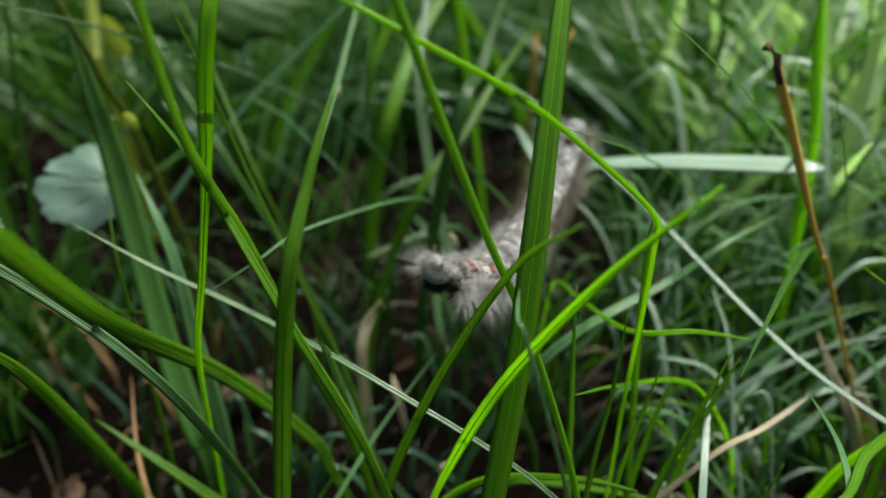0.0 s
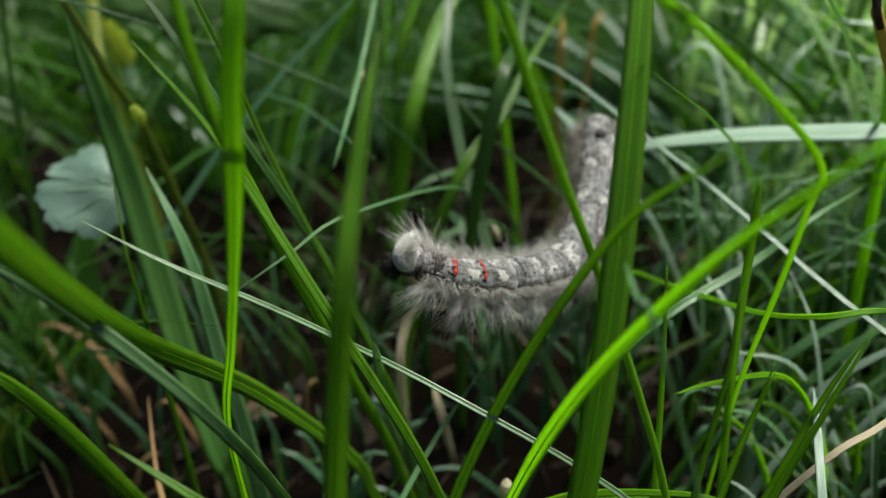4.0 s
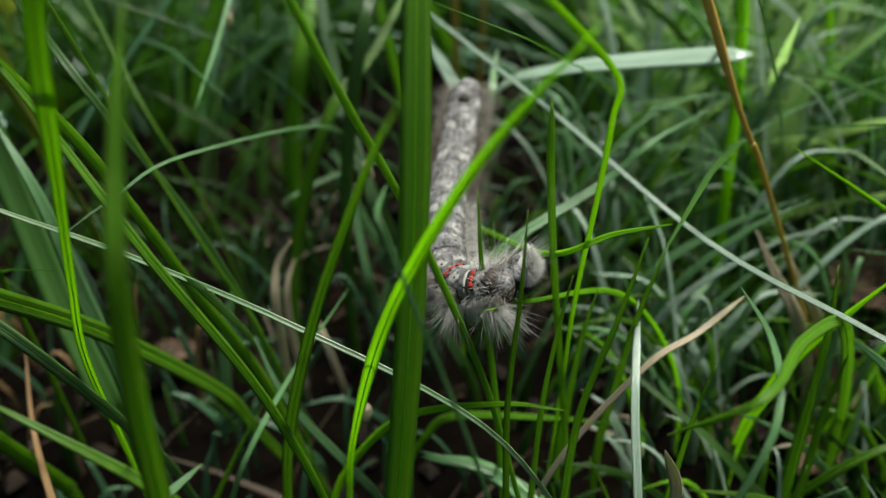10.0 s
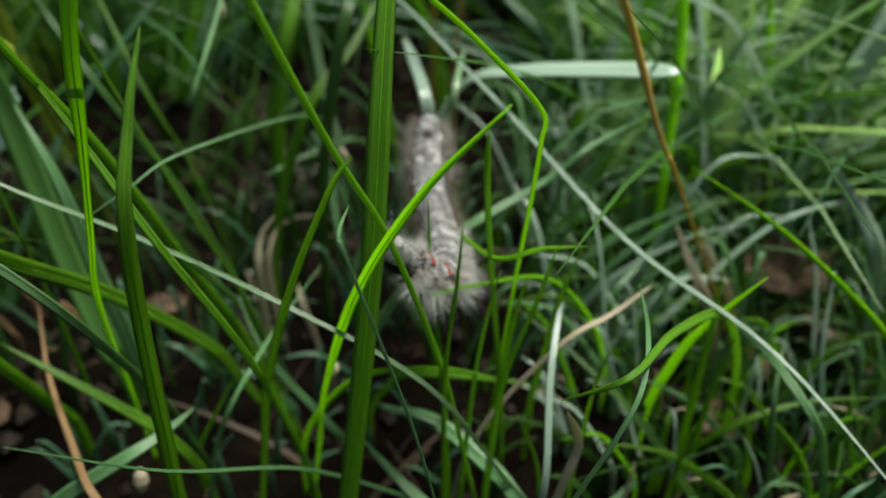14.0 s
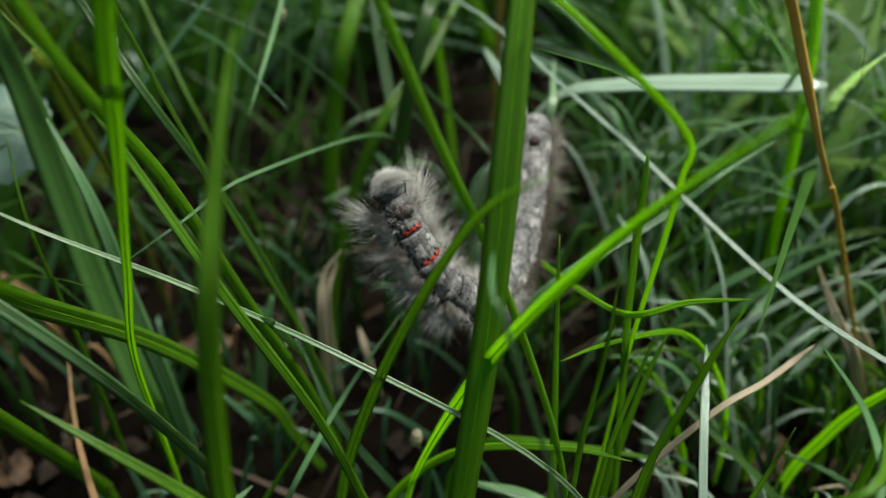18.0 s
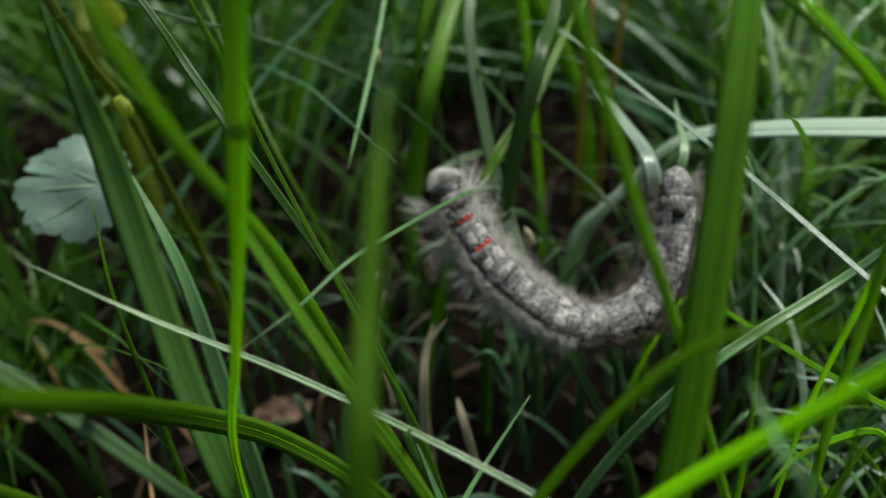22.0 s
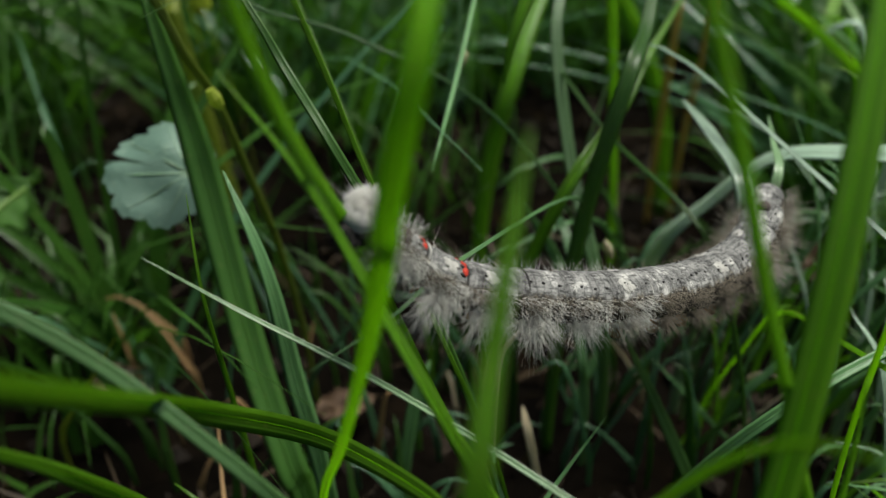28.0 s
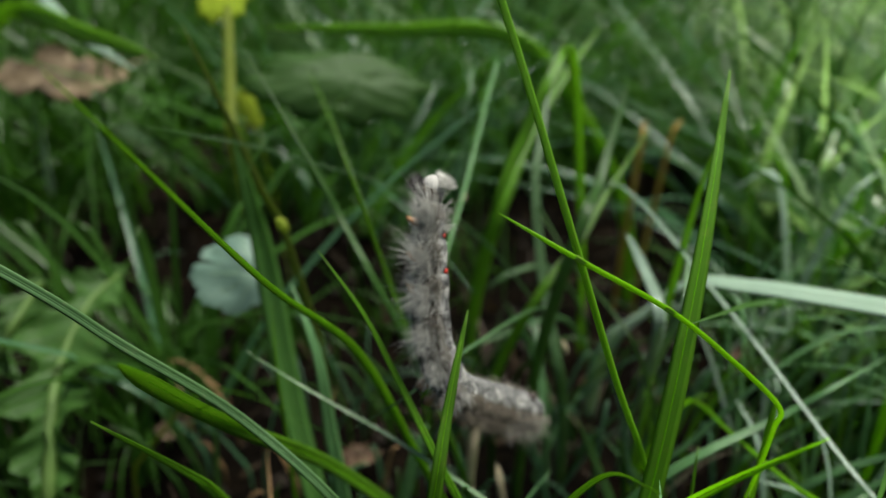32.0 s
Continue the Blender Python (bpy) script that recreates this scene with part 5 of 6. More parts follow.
def scalloped_leaf(name, centre, across, up, wide, tall, teeth, depth, mat, label, category, veins=5, cup=0.12, sinus=0.35, lobes=0.2):
    """A broad leaf with a toothed edge, a thin closed plate that cups a little, with raised veins and a stalk."""
    centre, across, up = Vector(centre) * MM, Vector(across).normalized(), Vector(up).normalized()
    out = across.cross(up).normalized()
    n, rings = teeth * 8, 6
    verts, faces, uvs = [], [], []
    for face in (1, -1):
        for r in range(1, rings + 1):
            for k in range(n):
                a = 2 * math.pi * k / n
                saw = (k % 8) / 8
                lobe = noise.noise((math.cos(a) * 2.2 + wide, math.sin(a) * 2.2, tall))
                edge = 1 + (depth * (1 - saw if saw > 0.2 else saw * 4) * (0.9 + 1.1 * noise.noise((k // 8 * 1.7 + 0.3, wide, 0.4))) + lobes * lobe) * (r / rings) ** 3
                edge -= 0.34 * math.exp(-((a - 2.95) / 0.035) ** 2) * (r / rings) ** 2
                edge -= sinus * math.exp(-((a - 1.5 * math.pi) / 0.16) ** 2) * (r / rings) ** 3
                rr = r / rings * edge
                x, y = rr * math.cos(a), rr * math.sin(a)
                h = -cup * rr * rr + 0.04 * noise.noise((x * 3, y * 3, wide)) + face * 0.008
                verts.append(centre + across * x * wide * MM / 2 + up * y * tall * MM / 2 + out * h * wide * MM)
                uvs.append((x * 0.5 + 0.5, y * tall))
        verts.append(centre + out * (face * 0.008 + 0.04 * noise.noise((0, 0, wide))) * wide * MM)
        uvs.append((0.5, 0))
    half = rings * n + 1
    for s in (0, half):
        for r in range(rings - 1):
            for k in range(n):
                a, b = s + r * n + k, s + r * n + (k + 1) % n
                faces.append((a, b, b + n, a + n) if not s else (b, a, a + n, b + n))
        faces += [(s + half - 1, s + (k + 1) % n, s + k) if not s else (s + half - 1, s + k, s + (k + 1) % n) for k in range(n)]
    for k in range(n):
        a, b = (rings - 1) * n + k, (rings - 1) * n + (k + 1) % n
        faces.append((a, b, b + half, a + half))
    ob = tagged(mesh_object(name, verts, faces, mat, uvs), label, category)
    base = centre - up * tall * MM * 0.35
    for j in range(veins):
        a = radians(90 + (j - (veins - 1) / 2) * 150 / max(1, veins - 1))
        p = []
        for u in (0.0, 0.35, 0.7, 0.95):
            x, y = u * 0.8 * math.cos(a), -0.7 + u * (0.7 + 0.85 * math.sin(a))
            rr2 = x * x + y * y
            p.append(centre + across * x * wide * MM / 2 + up * y * tall * MM / 2 + out * (-cup * rr2 + 0.006) * wide * MM)
        part("vein", limb(p, [w * wide * MM for w in (0.006, 0.005, 0.004, 0.002)], 6), mat, ob)
    base = base - out * 0.03 * wide * MM
    ground_at = base + Vector((0.003, 0.006, 0))
    ground_at.z = -0.004
    part("stalk", limb([base, base + (ground_at - base) * 0.4 - out * 0.002, ground_at], [0.012 * wide * MM, 0.022 * wide * MM, 0.026 * wide * MM], 8), mat, ob)
    return ob


def toothed_leaf(name, centre, across, up, wide, tall, mat, label, category, lobes=9, depth=0.10, teeth=3, cut=None, cup=0.10, seed=0):
    """A round leaf cut into lobes with small teeth on each, a thin closed plate, puckered between raised veins that fan out from its stalk.
    The stalk joins at the end of across; cut is the angle of a deep slit between two lobes."""
    centre, across, up = Vector(centre) * MM, Vector(across).normalized(), Vector(up).normalized()
    out = across.cross(up).normalized()
    up = out.cross(across).normalized()
    rng = random.Random(seed)
    span = radians(310)
    n, rings = lobes * teeth * 8, 8
    sizes = [rng.uniform(0.92, 1.08) for _ in range(lobes)]

    def edge(a):
        """How far the rim lies from the stalk at the angle a, -1 to 1 round the fan."""
        f = (a + 1) / 2 * lobes
        k = min(lobes - 1, int(f))
        u = f - k
        bulge = 1 - abs(2 * u - 1) ** 2.0
        saw = (u * teeth) % 1.0
        tooth = (1 - saw) ** 1.2 if saw > 0.15 else saw / 0.15
        rim = sizes[k] * (1 - depth * (1 - bulge)) + 0.06 * tooth
        if cut is not None:
            rim *= 1 - 0.42 * math.exp(-((a - cut) / 0.013) ** 2)
        return rim

    def plate(r, a):
        """The place on the blade: r from the stalk to the rim, a round the fan."""
        t = a * span / 2
        reach = (0.62 + 0.38 * math.cos(t)) * 1.28
        rr = r * edge(a) * reach if r > 0.6 else r * reach
        x, y = 0.62 - rr * math.cos(t), rr * math.sin(t) * 1.12
        f = (a + 1) / 2 * lobes
        pucker = 0.0025 * math.cos(2 * math.pi * f) * r
        h = -cup * (x * x + y * y) + pucker + 0.05 * noise.noise((x * 1.6 + seed, y * 1.6, 2.0))
        return centre + across * x * wide * MM / 2 + up * y * tall * MM / 2, h * wide * MM

    verts, faces, uvs = [], [], []
    for face in (1, -1):
        for r in range(rings + 1):
            for k in range(n + 1):
                c, h = plate(r / rings, -1 + 2 * k / n)
                verts.append(c + out * (h + face * 0.004 * wide * MM))
                uvs.append((k / n, r / rings * wide))
    per = (rings + 1) * (n + 1)
    for s in (0, 1):
        for r in range(rings):
            for k in range(n):
                a = s * per + r * (n + 1) + k
                q = (a, a + 1, a + n + 2, a + n + 1)
                faces.append(q if s else q[::-1])
    rim = [rings * (n + 1) + k for k in range(n + 1)]
    side_a, side_b = [r * (n + 1) for r in range(rings, -1, -1)], [r * (n + 1) + n for r in range(rings + 1)]
    for line in (rim, side_a, side_b):
        for a, b in zip(line, line[1:]):
            faces.append((a, b, b + per, a + per))
    ob = tagged(mesh_object(name, verts, faces, mat, uvs, smooth=False), label, category)
    for k in range(lobes):
        a = -1 + (2 * k + 1) / lobes
        p = []
        for r in (0.02, 0.3, 0.6, 0.9):
            c, h = plate(r, a)
            p.append(c + out * (h + 0.007 * wide * MM))
        part("vein", limb(p, [w * wide * MM for w in (0.008, 0.007, 0.005, 0.002)], 6), LEAF_VEIN, ob, "fine pale vein")
    base, h = plate(0.0, 0.0)
    foot = Vector((base.x + 0.004, base.y + 0.008, -0.004))
    part("stalk", limb([base + out * h, base + out * (h - 0.0012) + across * 0.0012, (base + foot) / 2 + across * 0.002, foot], [0.012 * wide * MM, 0.018 * wide * MM, 0.024 * wide * MM, 0.026 * wide * MM], 8), mat, ob)
    return ob


toothed_leaf("ground_ivy_leaf", (-47.6, 88.9, 36.8), (0.98, 0.10, 0.02), (0.0, 0.72, 0.68), 15.2, 11.4, LEAF_PALE, "pale silvery green toothed leaf with a slit, among the blades", "leaf", lobes=9, depth=0.10, cut=0.111, cup=0.045, seed=4)
scalloped_leaf("nettle_leaf", (-41.6, 141.0, 51.6), (1.0, 0.3, -0.15), (0.1, 0.75, 0.65), 34.0, 16.0, 24, 0.09, LEAF, "dark green toothed leaf behind the caterpillar", "leaf", 5, 0.08)


def lobed_leaf(line, half, label, seed):
    """A long leaf cut into lobes along both edges, puckered between its veins, a closed plate with a pale midrib."""
    mid = smooth_line([Vector(q) * MM for q in line], 16)
    n, m = len(mid), 8
    verts, faces, uvs = [], [], []
    for face in (1, -1):
        for i, c in enumerate(mid):
            u = i / (n - 1)
            along = (mid[min(i + 1, n - 1)] - mid[max(i - 1, 0)]).normalized()
            side = along.cross(Vector((0.05, -0.8, 0.6))).normalized()
            out = side.cross(along).normalized()
            for k in range(m + 1):
                e = -1 + 2 * k / m
                lobe = 0.5 + 0.5 * math.sin(u * 27 + seed + (1.1 if e > 0 else 0.0))
                w = half * MM * (0.30 + 0.70 * lobe ** 0.7) * min(1.0, (1 - u) * 3.2) ** 0.7 * (0.45 + 0.55 * min(1.0, u * 2.2))
                h = 0.10 * half * MM * (abs(e) * math.sin(u * 80 + abs(e) * 2.5) + 2.2 * abs(e) ** 1.5 + 1.6 * noise.noise((u * 9, e * 2, seed)))
                verts.append(c + side * e * w + out * (h + face * 0.00005) - along * abs(e) * w * 0.35)
                uvs.append((e * 0.5 + 0.5, u * 20))
    per = n * (m + 1)
    for s in (0, 1):
        for i in range(n - 1):
            for k in range(m):
                a = s * per + i * (m + 1) + k
                q = (a, a + 1, a + m + 2, a + m + 1)
                faces.append(q if s == 0 else q[::-1])
    edge = [i * (m + 1) for i in range(n)] + [(n - 1) * (m + 1) + k for k in range(1, m + 1)] + [i * (m + 1) + m for i in range(n - 2, -1, -1)] + [k for k in range(m - 1, 0, -1)]
    for a, b in zip(edge, edge[1:] + edge[:1]):
        faces.append((a, a + per, b + per, b))
    ob = tagged(mesh_object("lobed_leaf", verts, faces, LEAF, uvs), label, "leaf")
    foot = Vector((mid[0].x + 0.001, mid[0].y + 0.003, -0.004))
    part("midrib", limb([foot, *[q + Vector((0, -0.0003, 0.0003)) for q in mid[::5]]], [0.0011, *[0.0010 * (1 - 0.8 * k / (len(mid[::5]))) for k in range(len(mid[::5]))]], 8), LEAF_RIB, ob, "pale green midrib")


lobed_leaf(((-67.1, 68.0, 11.1), (-68.5, 74.1, 19.1), (-71.0, 81.6, 22.9), (-71.1, 92.0, 27.9), (-68.9, 101.9, 29.5)), 7.5, "long green lobed leaf with a pale midrib above the soil", 3)
lobed_leaf(((-86.5, 86.4, 17.6), (-81.9, 88.6, 25.1), (-82.8, 99.4, 27.6)), 5.0, "green lobed leaf low in the shade", 7)
scalloped_leaf("young_leaf", (-74.0, 166.1, 62.0), (1.0, 0.1, 0.0), (0.0, 0.7, 0.7), 10.0, 12.0, 9, 0.2, LEAF_YOUNG, "small bright yellow-green young leaf at a shoot's top", "leaf", 3, 0.08)
scalloped_leaf("young_leaf", (-64.0, 148.7, 42.1), (0.8, 0.1, 0.5), (-0.5, 0.5, 0.7), 4.0, 10.0, 9, 0.1, LEAF_YOUNG, "narrow yellow-green young leaf on a shoot", "leaf", 3, 0.08)


def shoot():
    top, low = Vector((-72.5, 165.3, 60.2)) * MM, Vector((-68.0, 147.8, 38.6)) * MM
    foot = Vector((low.x + 0.003, low.y + 0.004, -0.004))
    bm = limb([top, (top + low) / 2, low, (low * 0.5 + foot * 0.5), foot], [0.0008, 0.0011, 0.0013, 0.0013, 0.0014], 10)
    ob = mesh_object("shoot", [], [], YELLOW)
    bm.to_mesh(ob.data)
    bm.free()
    tagged(ob, "yellow-green upright shoot of a young plant", "plant shoot")


shoot()


def dead_leaf(centre, size, turn, label, seed, mat=DEAD):
    """A crumpled dry leaf, a closed curled plate."""
    rng = random.Random(seed)
    n, m = 18, 10
    verts, faces = [], []
    for face in (1, -1):
        for i in range(n + 1):
            u = -1 + 2 * i / n
            half = (1 - u * u) ** 0.6 * (0.55 + 0.08 * math.sin(9 * u + seed))
            for j in range(m + 1):
                w = (-1 + 2 * j / m) * half
                h = 0.55 * w * w + 0.22 * u * u + 0.30 * noise.noise((u * 2.5 + seed, w * 3, 1)) + 0.16 * noise.noise((u * 7, w * 7, seed)) + face * 0.006
                verts.append(Vector((u, w, h)) * size * MM)
    per = (n + 1) * (m + 1)
    for s in (0, 1):
        for i in range(n):
            for j in range(m):
                a = s * per + i * (m + 1) + j
                q = (a, a + m + 1, a + m + 2, a + 1)
                faces.append(q if s == 0 else q[::-1])
    edge = [i * (m + 1) for i in range(n + 1)] + [n * (m + 1) + j for j in range(1, m + 1)] + [i * (m + 1) + m for i in range(n - 1, -1, -1)] + [j for j in range(m - 1, 0, -1)]
    for a, b in zip(edge, edge[1:] + edge[:1]):
        faces.append((a, b, b + per, a + per))
    ob = tagged(mesh_object("dead_leaf", verts, faces, mat), label, "dead leaf", "dead leaves on the soil")
    rib = [verts[i * (m + 1) + m // 2] + Vector((0, 0, 0.004 * size * MM)) for i in range(1, n + 1)]
    rib.append(rib[-1] + (rib[-1] - rib[-3]) * 1.2)
    part("midrib", limb(rib, [size * MM * (0.006 + 0.016 * k / n) for k in range(len(rib))], 6), DEAD_TAN, ob, "raised dry midrib with its stalk end")
    ob.matrix_world = Matrix.Translation(Vector(centre) * MM) @ Euler([radians(a) for a in turn]).to_matrix().to_4x4()
    return ob


dead_leaf((63.4, 79.9, 11.8), 8.0, (35, 10, 20), "crumpled brown dead leaf with a reddish edge", 3)
dead_leaf((-61.7, 91.7, 4.7), 3.6, (60, 20, 70), "small pale brown dead leaf on the soil", 5, DEAD_TAN)
dead_leaf((-116.9, 168.6, 40.1), 16.0, (25, 0, 50), "tan dead leaf lying behind on the soil", 8, DEAD_TAN)
dead_leaf((-18.9, 103.4, -12.6), 3.5, (40, 10, 10), "curled dark brown dead leaf under the grass", 11)
dead_leaf((40.5, 124.7, 5.1), 7.0, (50, 10, 30), "brown dead leaf deep in the grass", 13)
dead_leaf((-49.9, 73.1, -1.4), 3.5, (20, 15, 100), "brown leaf scrap on the soil", 17)

dead_leaf((48.6, 61.7, 1.4), 7.0, (30, 20, 60), "brown dead leaf under the tangle", 19)
dead_leaf((60.3, 74.9, 2.2), 8.0, (45, -10, 20), "tan dead leaf under the tangle", 23, DEAD_TAN)

dead_leaf((69.9, 70.7, 3.0), 8.0, (25, -15, 130), "curled reddish brown dead leaf under the tangle", 27)
dead_leaf((42.3, 69.7, -1.4), 5.0, (20, -20, 80), "dark brown dead leaf scrap in the tangle", 35)
dead_leaf((77.6, 86.2, 4.6), 8.0, (35, 15, 250), "brown dead leaf in the tangle", 37)
dead_leaf((-29.8, 91.1, 2.2), 4.2, (12, 8, 40), "dark brown dead leaf on the shaded soil", 39)

# bracts and buds on the stems
def bud(at, way, long, thick, mat, label):
    a, d = Vector(at) * MM, Vector(way).normalized() * long * MM
    bm = limb([a - d * 0.5, a - d * 0.1, a + d * 0.25, a + d * 0.5], [0.3 * thick * MM, 0.5 * thick * MM, 0.4 * thick * MM, 0.08 * thick * MM], 10)
    ob = mesh_object("bract", [], [], mat)
    bm.to_mesh(ob.data)
    bm.free()
    return tagged(ob, label, "bract", "bracts and buds on stems")


bud((-37.4, 87.1, 45.9), (0.3, 0.2, -1), 2.4, 1.5, YELLOW, "yellow-green bud on a stem's node")
bud((-14.3, 100.0, 45.9), (0.3, 0, 1), 2.0, 1.1, STRAW, "dry pale bract on a thin stem")
bud((0.1, 57.2, 19.2), (0.1, 0, 1), 2.0, 1.2, STRAW, "whitish dry bract low in the grass")
bud((1.3, 86.5, 30.4), (-0.4, 0, 1), 2.2, 0.9, STRAW, "dry brown grass tip")

# curled dry blades under the caterpillar
grass([(-7.4, 76.9, 27.2), (-9.4, 76.3, 24.4), (-10.1, 75.0, 20.3), (-10.4, 75.0, 12.5)], 1.0, STRAW, "curled pale dry blade under the caterpillar", taper=0.3)
grass([(-9.2, 87.1, 18.9), (-10.5, 84.9, 15.9), (-10.9, 84.0, 10.7), (-10.4, 83.1, 1.6)], 1.0, STRAW, "dry blade standing below the caterpillar", taper=0.3)
grass([(-6.9, 82.8, 11.6), (-6.1, 81.1, 8.6), (-4.7, 81.0, 0.5)], 0.9, STRAW, "curled dry blade tip in the shade", taper=0.3)
grass([(22.1, 40.5, 28.4), (23.8, 41.4, 23.0), (22.9, 40.8, 19.1)], 0.9, STRAW, "twisted dry straw scrap", taper=0.1)
grass([(42.4, 71.0, 26.7), (43.7, 68.6, 23.1), (45.7, 66.1, 18.9)], 1.4, STRAW, "pale dry blade scrap", taper=0.4)
grass([(48.7, 77.4, 21.9), (50.0, 75.3, 18.2), (52.3, 73.2, 13.9)], 1.4, STRAW, "torn pale dry blade", taper=0.4)
# further single blades
grass([(16.7, 46.8, 39.5), (15.8, 46.5, 35.6), (14.7, 47.3, 26.6), (13.7, 47.5, 13.0)], 0.6, FRESH, "thin upright green blade", taper=0.5)
grass([(13.4, 46.0, 45.4), (12.7, 44.7, 39.7), (11.6, 44.3, 29.8), (11.4, 44.6, 16.0)], 0.6, FRESH, "thin upright green blade", taper=0.5)
grass([(20.7, 43.9, 43.8), (19.4, 44.9, 36.4), (17.1, 45.2, 27.4), (16.2, 45.9, 14.6)], 0.8, FRESH, "thin upright green blade", taper=0.5)
grass([(26.7, 44.2, 32.5), (25.5, 43.8, 28.3), (25.6, 45.9, 19.3)], 0.6, FRESH, "thin upright green blade", taper=0.5)
grass([(39.3, 51.9, 34.7), (39.0, 50.6, 28.6), (39.0, 50.7, 19.3)], 1.0, FRESH, "upright green blade beside a folded one", taper=0.5)
grass([(16.1, 45.6, 28.1), (11.6, 47.7, 27.4), (4.1, 51.6, 23.4)], 0.8, BRIGHT, "short level green blade", taper=0.5)
grass([(24.1, 55.2, 16.2), (17.9, 58.3, 14.9), (8.5, 62.3, 12.6)], 0.9, FRESH, "level green blade near the soil", taper=0.4)
grass([(10.9, 52.7, 43.7), (10.9, 51.4, 37.0), (11.6, 52.3, 26.1)], 0.7, FRESH, "thin upright green blade", taper=0.5)
grass([(16.1, 52.0, 50.3), (16.0, 51.6, 45.6), (16.8, 53.2, 35.6), (18.4, 55.1, 19.0)], 0.6, FRESH, "thin upright green stem", taper=0.1, thick=0.5)
grass([(20.7, 54.3, 32.9), (19.7, 55.2, 26.3), (18.9, 56.4, 16.9)], 0.9, FRESH, "green blade leaning in the tangle", taper=0.5)
grass([(24.6, 50.7, 38.1), (23.7, 52.9, 30.3), (23.1, 56.7, 16.7)], 0.9, FRESH, "green blade leaning in the tangle", taper=0.5)
grass([(48.5, 71.6, 29.5), (42.6, 72.2, 26.3), (36.5, 72.3, 21.1), (31.8, 72.7, 13.9)], 1.0, BLUE, "bluish blade bowed in the tangle", taper=0.4)
grass([(50.8, 71.6, 25.0), (43.7, 71.7, 21.0), (38.0, 71.3, 15.1), (35.3, 71.6, 7.7)], 0.8, BLUE, "bluish blade bowed in the tangle", taper=0.4)
grass([(40.2, 52.2, 28.0), (39.1, 55.0, 21.7), (38.5, 57.0, 15.5)], 1.2, BRIGHT, "bright blade at the tangle's edge", 10, taper=0.4)
grass([(38.0, 74.8, 14.7), (44.6, 81.2, 16.5), (49.4, 87.4, 17.5)][::-1], 0.9, BLUE, "bluish blade with a split tip", taper=0.3)
grass([(49.7, 75.0, 28.0), (42.7, 77.4, 23.7), (35.4, 77.1, 19.6)], 1.1, BLUE, "bluish blade leaning in the lawn", taper=0.4)
grass([(50.0, 68.2, 28.1), (44.1, 69.9, 25.5), (35.5, 69.9, 20.2)], 0.8, PALE, "thin pale leaning blade", taper=0.4)
grass([(49.0, 44.5, 19.9), (46.2, 50.6, 23.3), (41.4, 52.0, 27.7)][::-1], 0.9, BLUE, "bluish blade hanging down", taper=0.2, root=True)
grass([(-79.5, 133.6, 53.5), (-100.5, 150.2, 57.0), (-119.3, 167.7, 60.7)], 2.4, PALE, "blade lying behind on the soil, sky sheen in its pale colour", taper=0.2)
grass([(-70.4, 125.7, 58.0), (-85.7, 129.9, 60.8), (-108.5, 140.6, 62.2)], 4.0, FRESH, "broad green blade lying behind", taper=0.3)
grass([(-60.7, 153.3, 58.4), (-34.2, 153.0, 58.8), (-8.7, 151.8, 58.4)], 3.6, FRESH, "broad green blade bowed across behind", taper=0.3)
grass([(-11.9, 97.7, 21.3), (-5.7, 102.1, 22.2), (1.8, 108.0, 21.6)], 0.7, BLUE, "thin pale blade behind the caterpillar", taper=0.2)
grass([(-10.9, 110.0, 24.8), (-6.7, 112.3, 27.1), (-0.3, 117.6, 25.9)], 0.7, BLUE, "thin bowed blade in the dark", taper=0.2)
grass([(5.4, 95.3, 15.9), (2.3, 93.5, 10.2), (-0.1, 91.7, 4.2)], 1.0, BLUE, "pale blade below the body", taper=0.2)
grass([(7.8, 87.8, 14.9), (11.8, 86.1, 11.1), (17.7, 85.2, 4.5)], 0.6, BLUE, "thin pale blade in the shade", taper=0.2)
grass([(-4.7, 105.9, 20.6), (-2.5, 106.2, 16.2), (-0.2, 105.4, 10.4)], 1.4, BLUE, "dull bluish blade behind the body", 6, taper=0.2)
grass([(0.4, 145.4, 51.3), (-4.8, 135.7, 44.6), (-9.1, 124.6, 34.6)], 2.8, FRESH, "broad green blade standing behind", 20, taper=0.3)
grass([(-50.3, 79.3, 22.2), (-54.9, 80.0, 15.9), (-61.5, 81.2, 7.0)], 0.7, YELLOW, "thin yellowish blade low in the shade", taper=0.4)
grass([(-17.5, 85.2, 15.6), (-19.6, 83.6, 9.0), (-21.1, 82.3, -1.2)], 1.6, BLUE, "pale bluish blade in the shade", taper=0.3)
grass(hanging([(-15.7, 117.9, 48.0), (-16.2, 114.6, 38.0), (-17.4, 111.5, 28.6)]), 0.5, BLUE, "thin pale hanging blade", 0, taper=0.2)


# dry ochre tips among the blades in the light
grass([(18.6, 151.6, 43.0), (18.0, 149.1, 38.8), (17.6, 148.0, 30.0)], 1.3, OCHRE, "dry ochre blade tip in the light behind", taper=0.2)
grass([(26.1, 152.1, 43.5), (24.2, 150.4, 40.6), (23.0, 149.0, 30.0)], 1.1, OCHRE, "dry ochre blade tip in the light behind", taper=0.2)
grass([(65.7, 134.0, 14.9), (59.2, 134.9, 15.8), (54.0, 136.0, 10.0)], 1.2, OCHRE, "dry ochre blade low in the tangle", taper=0.2)
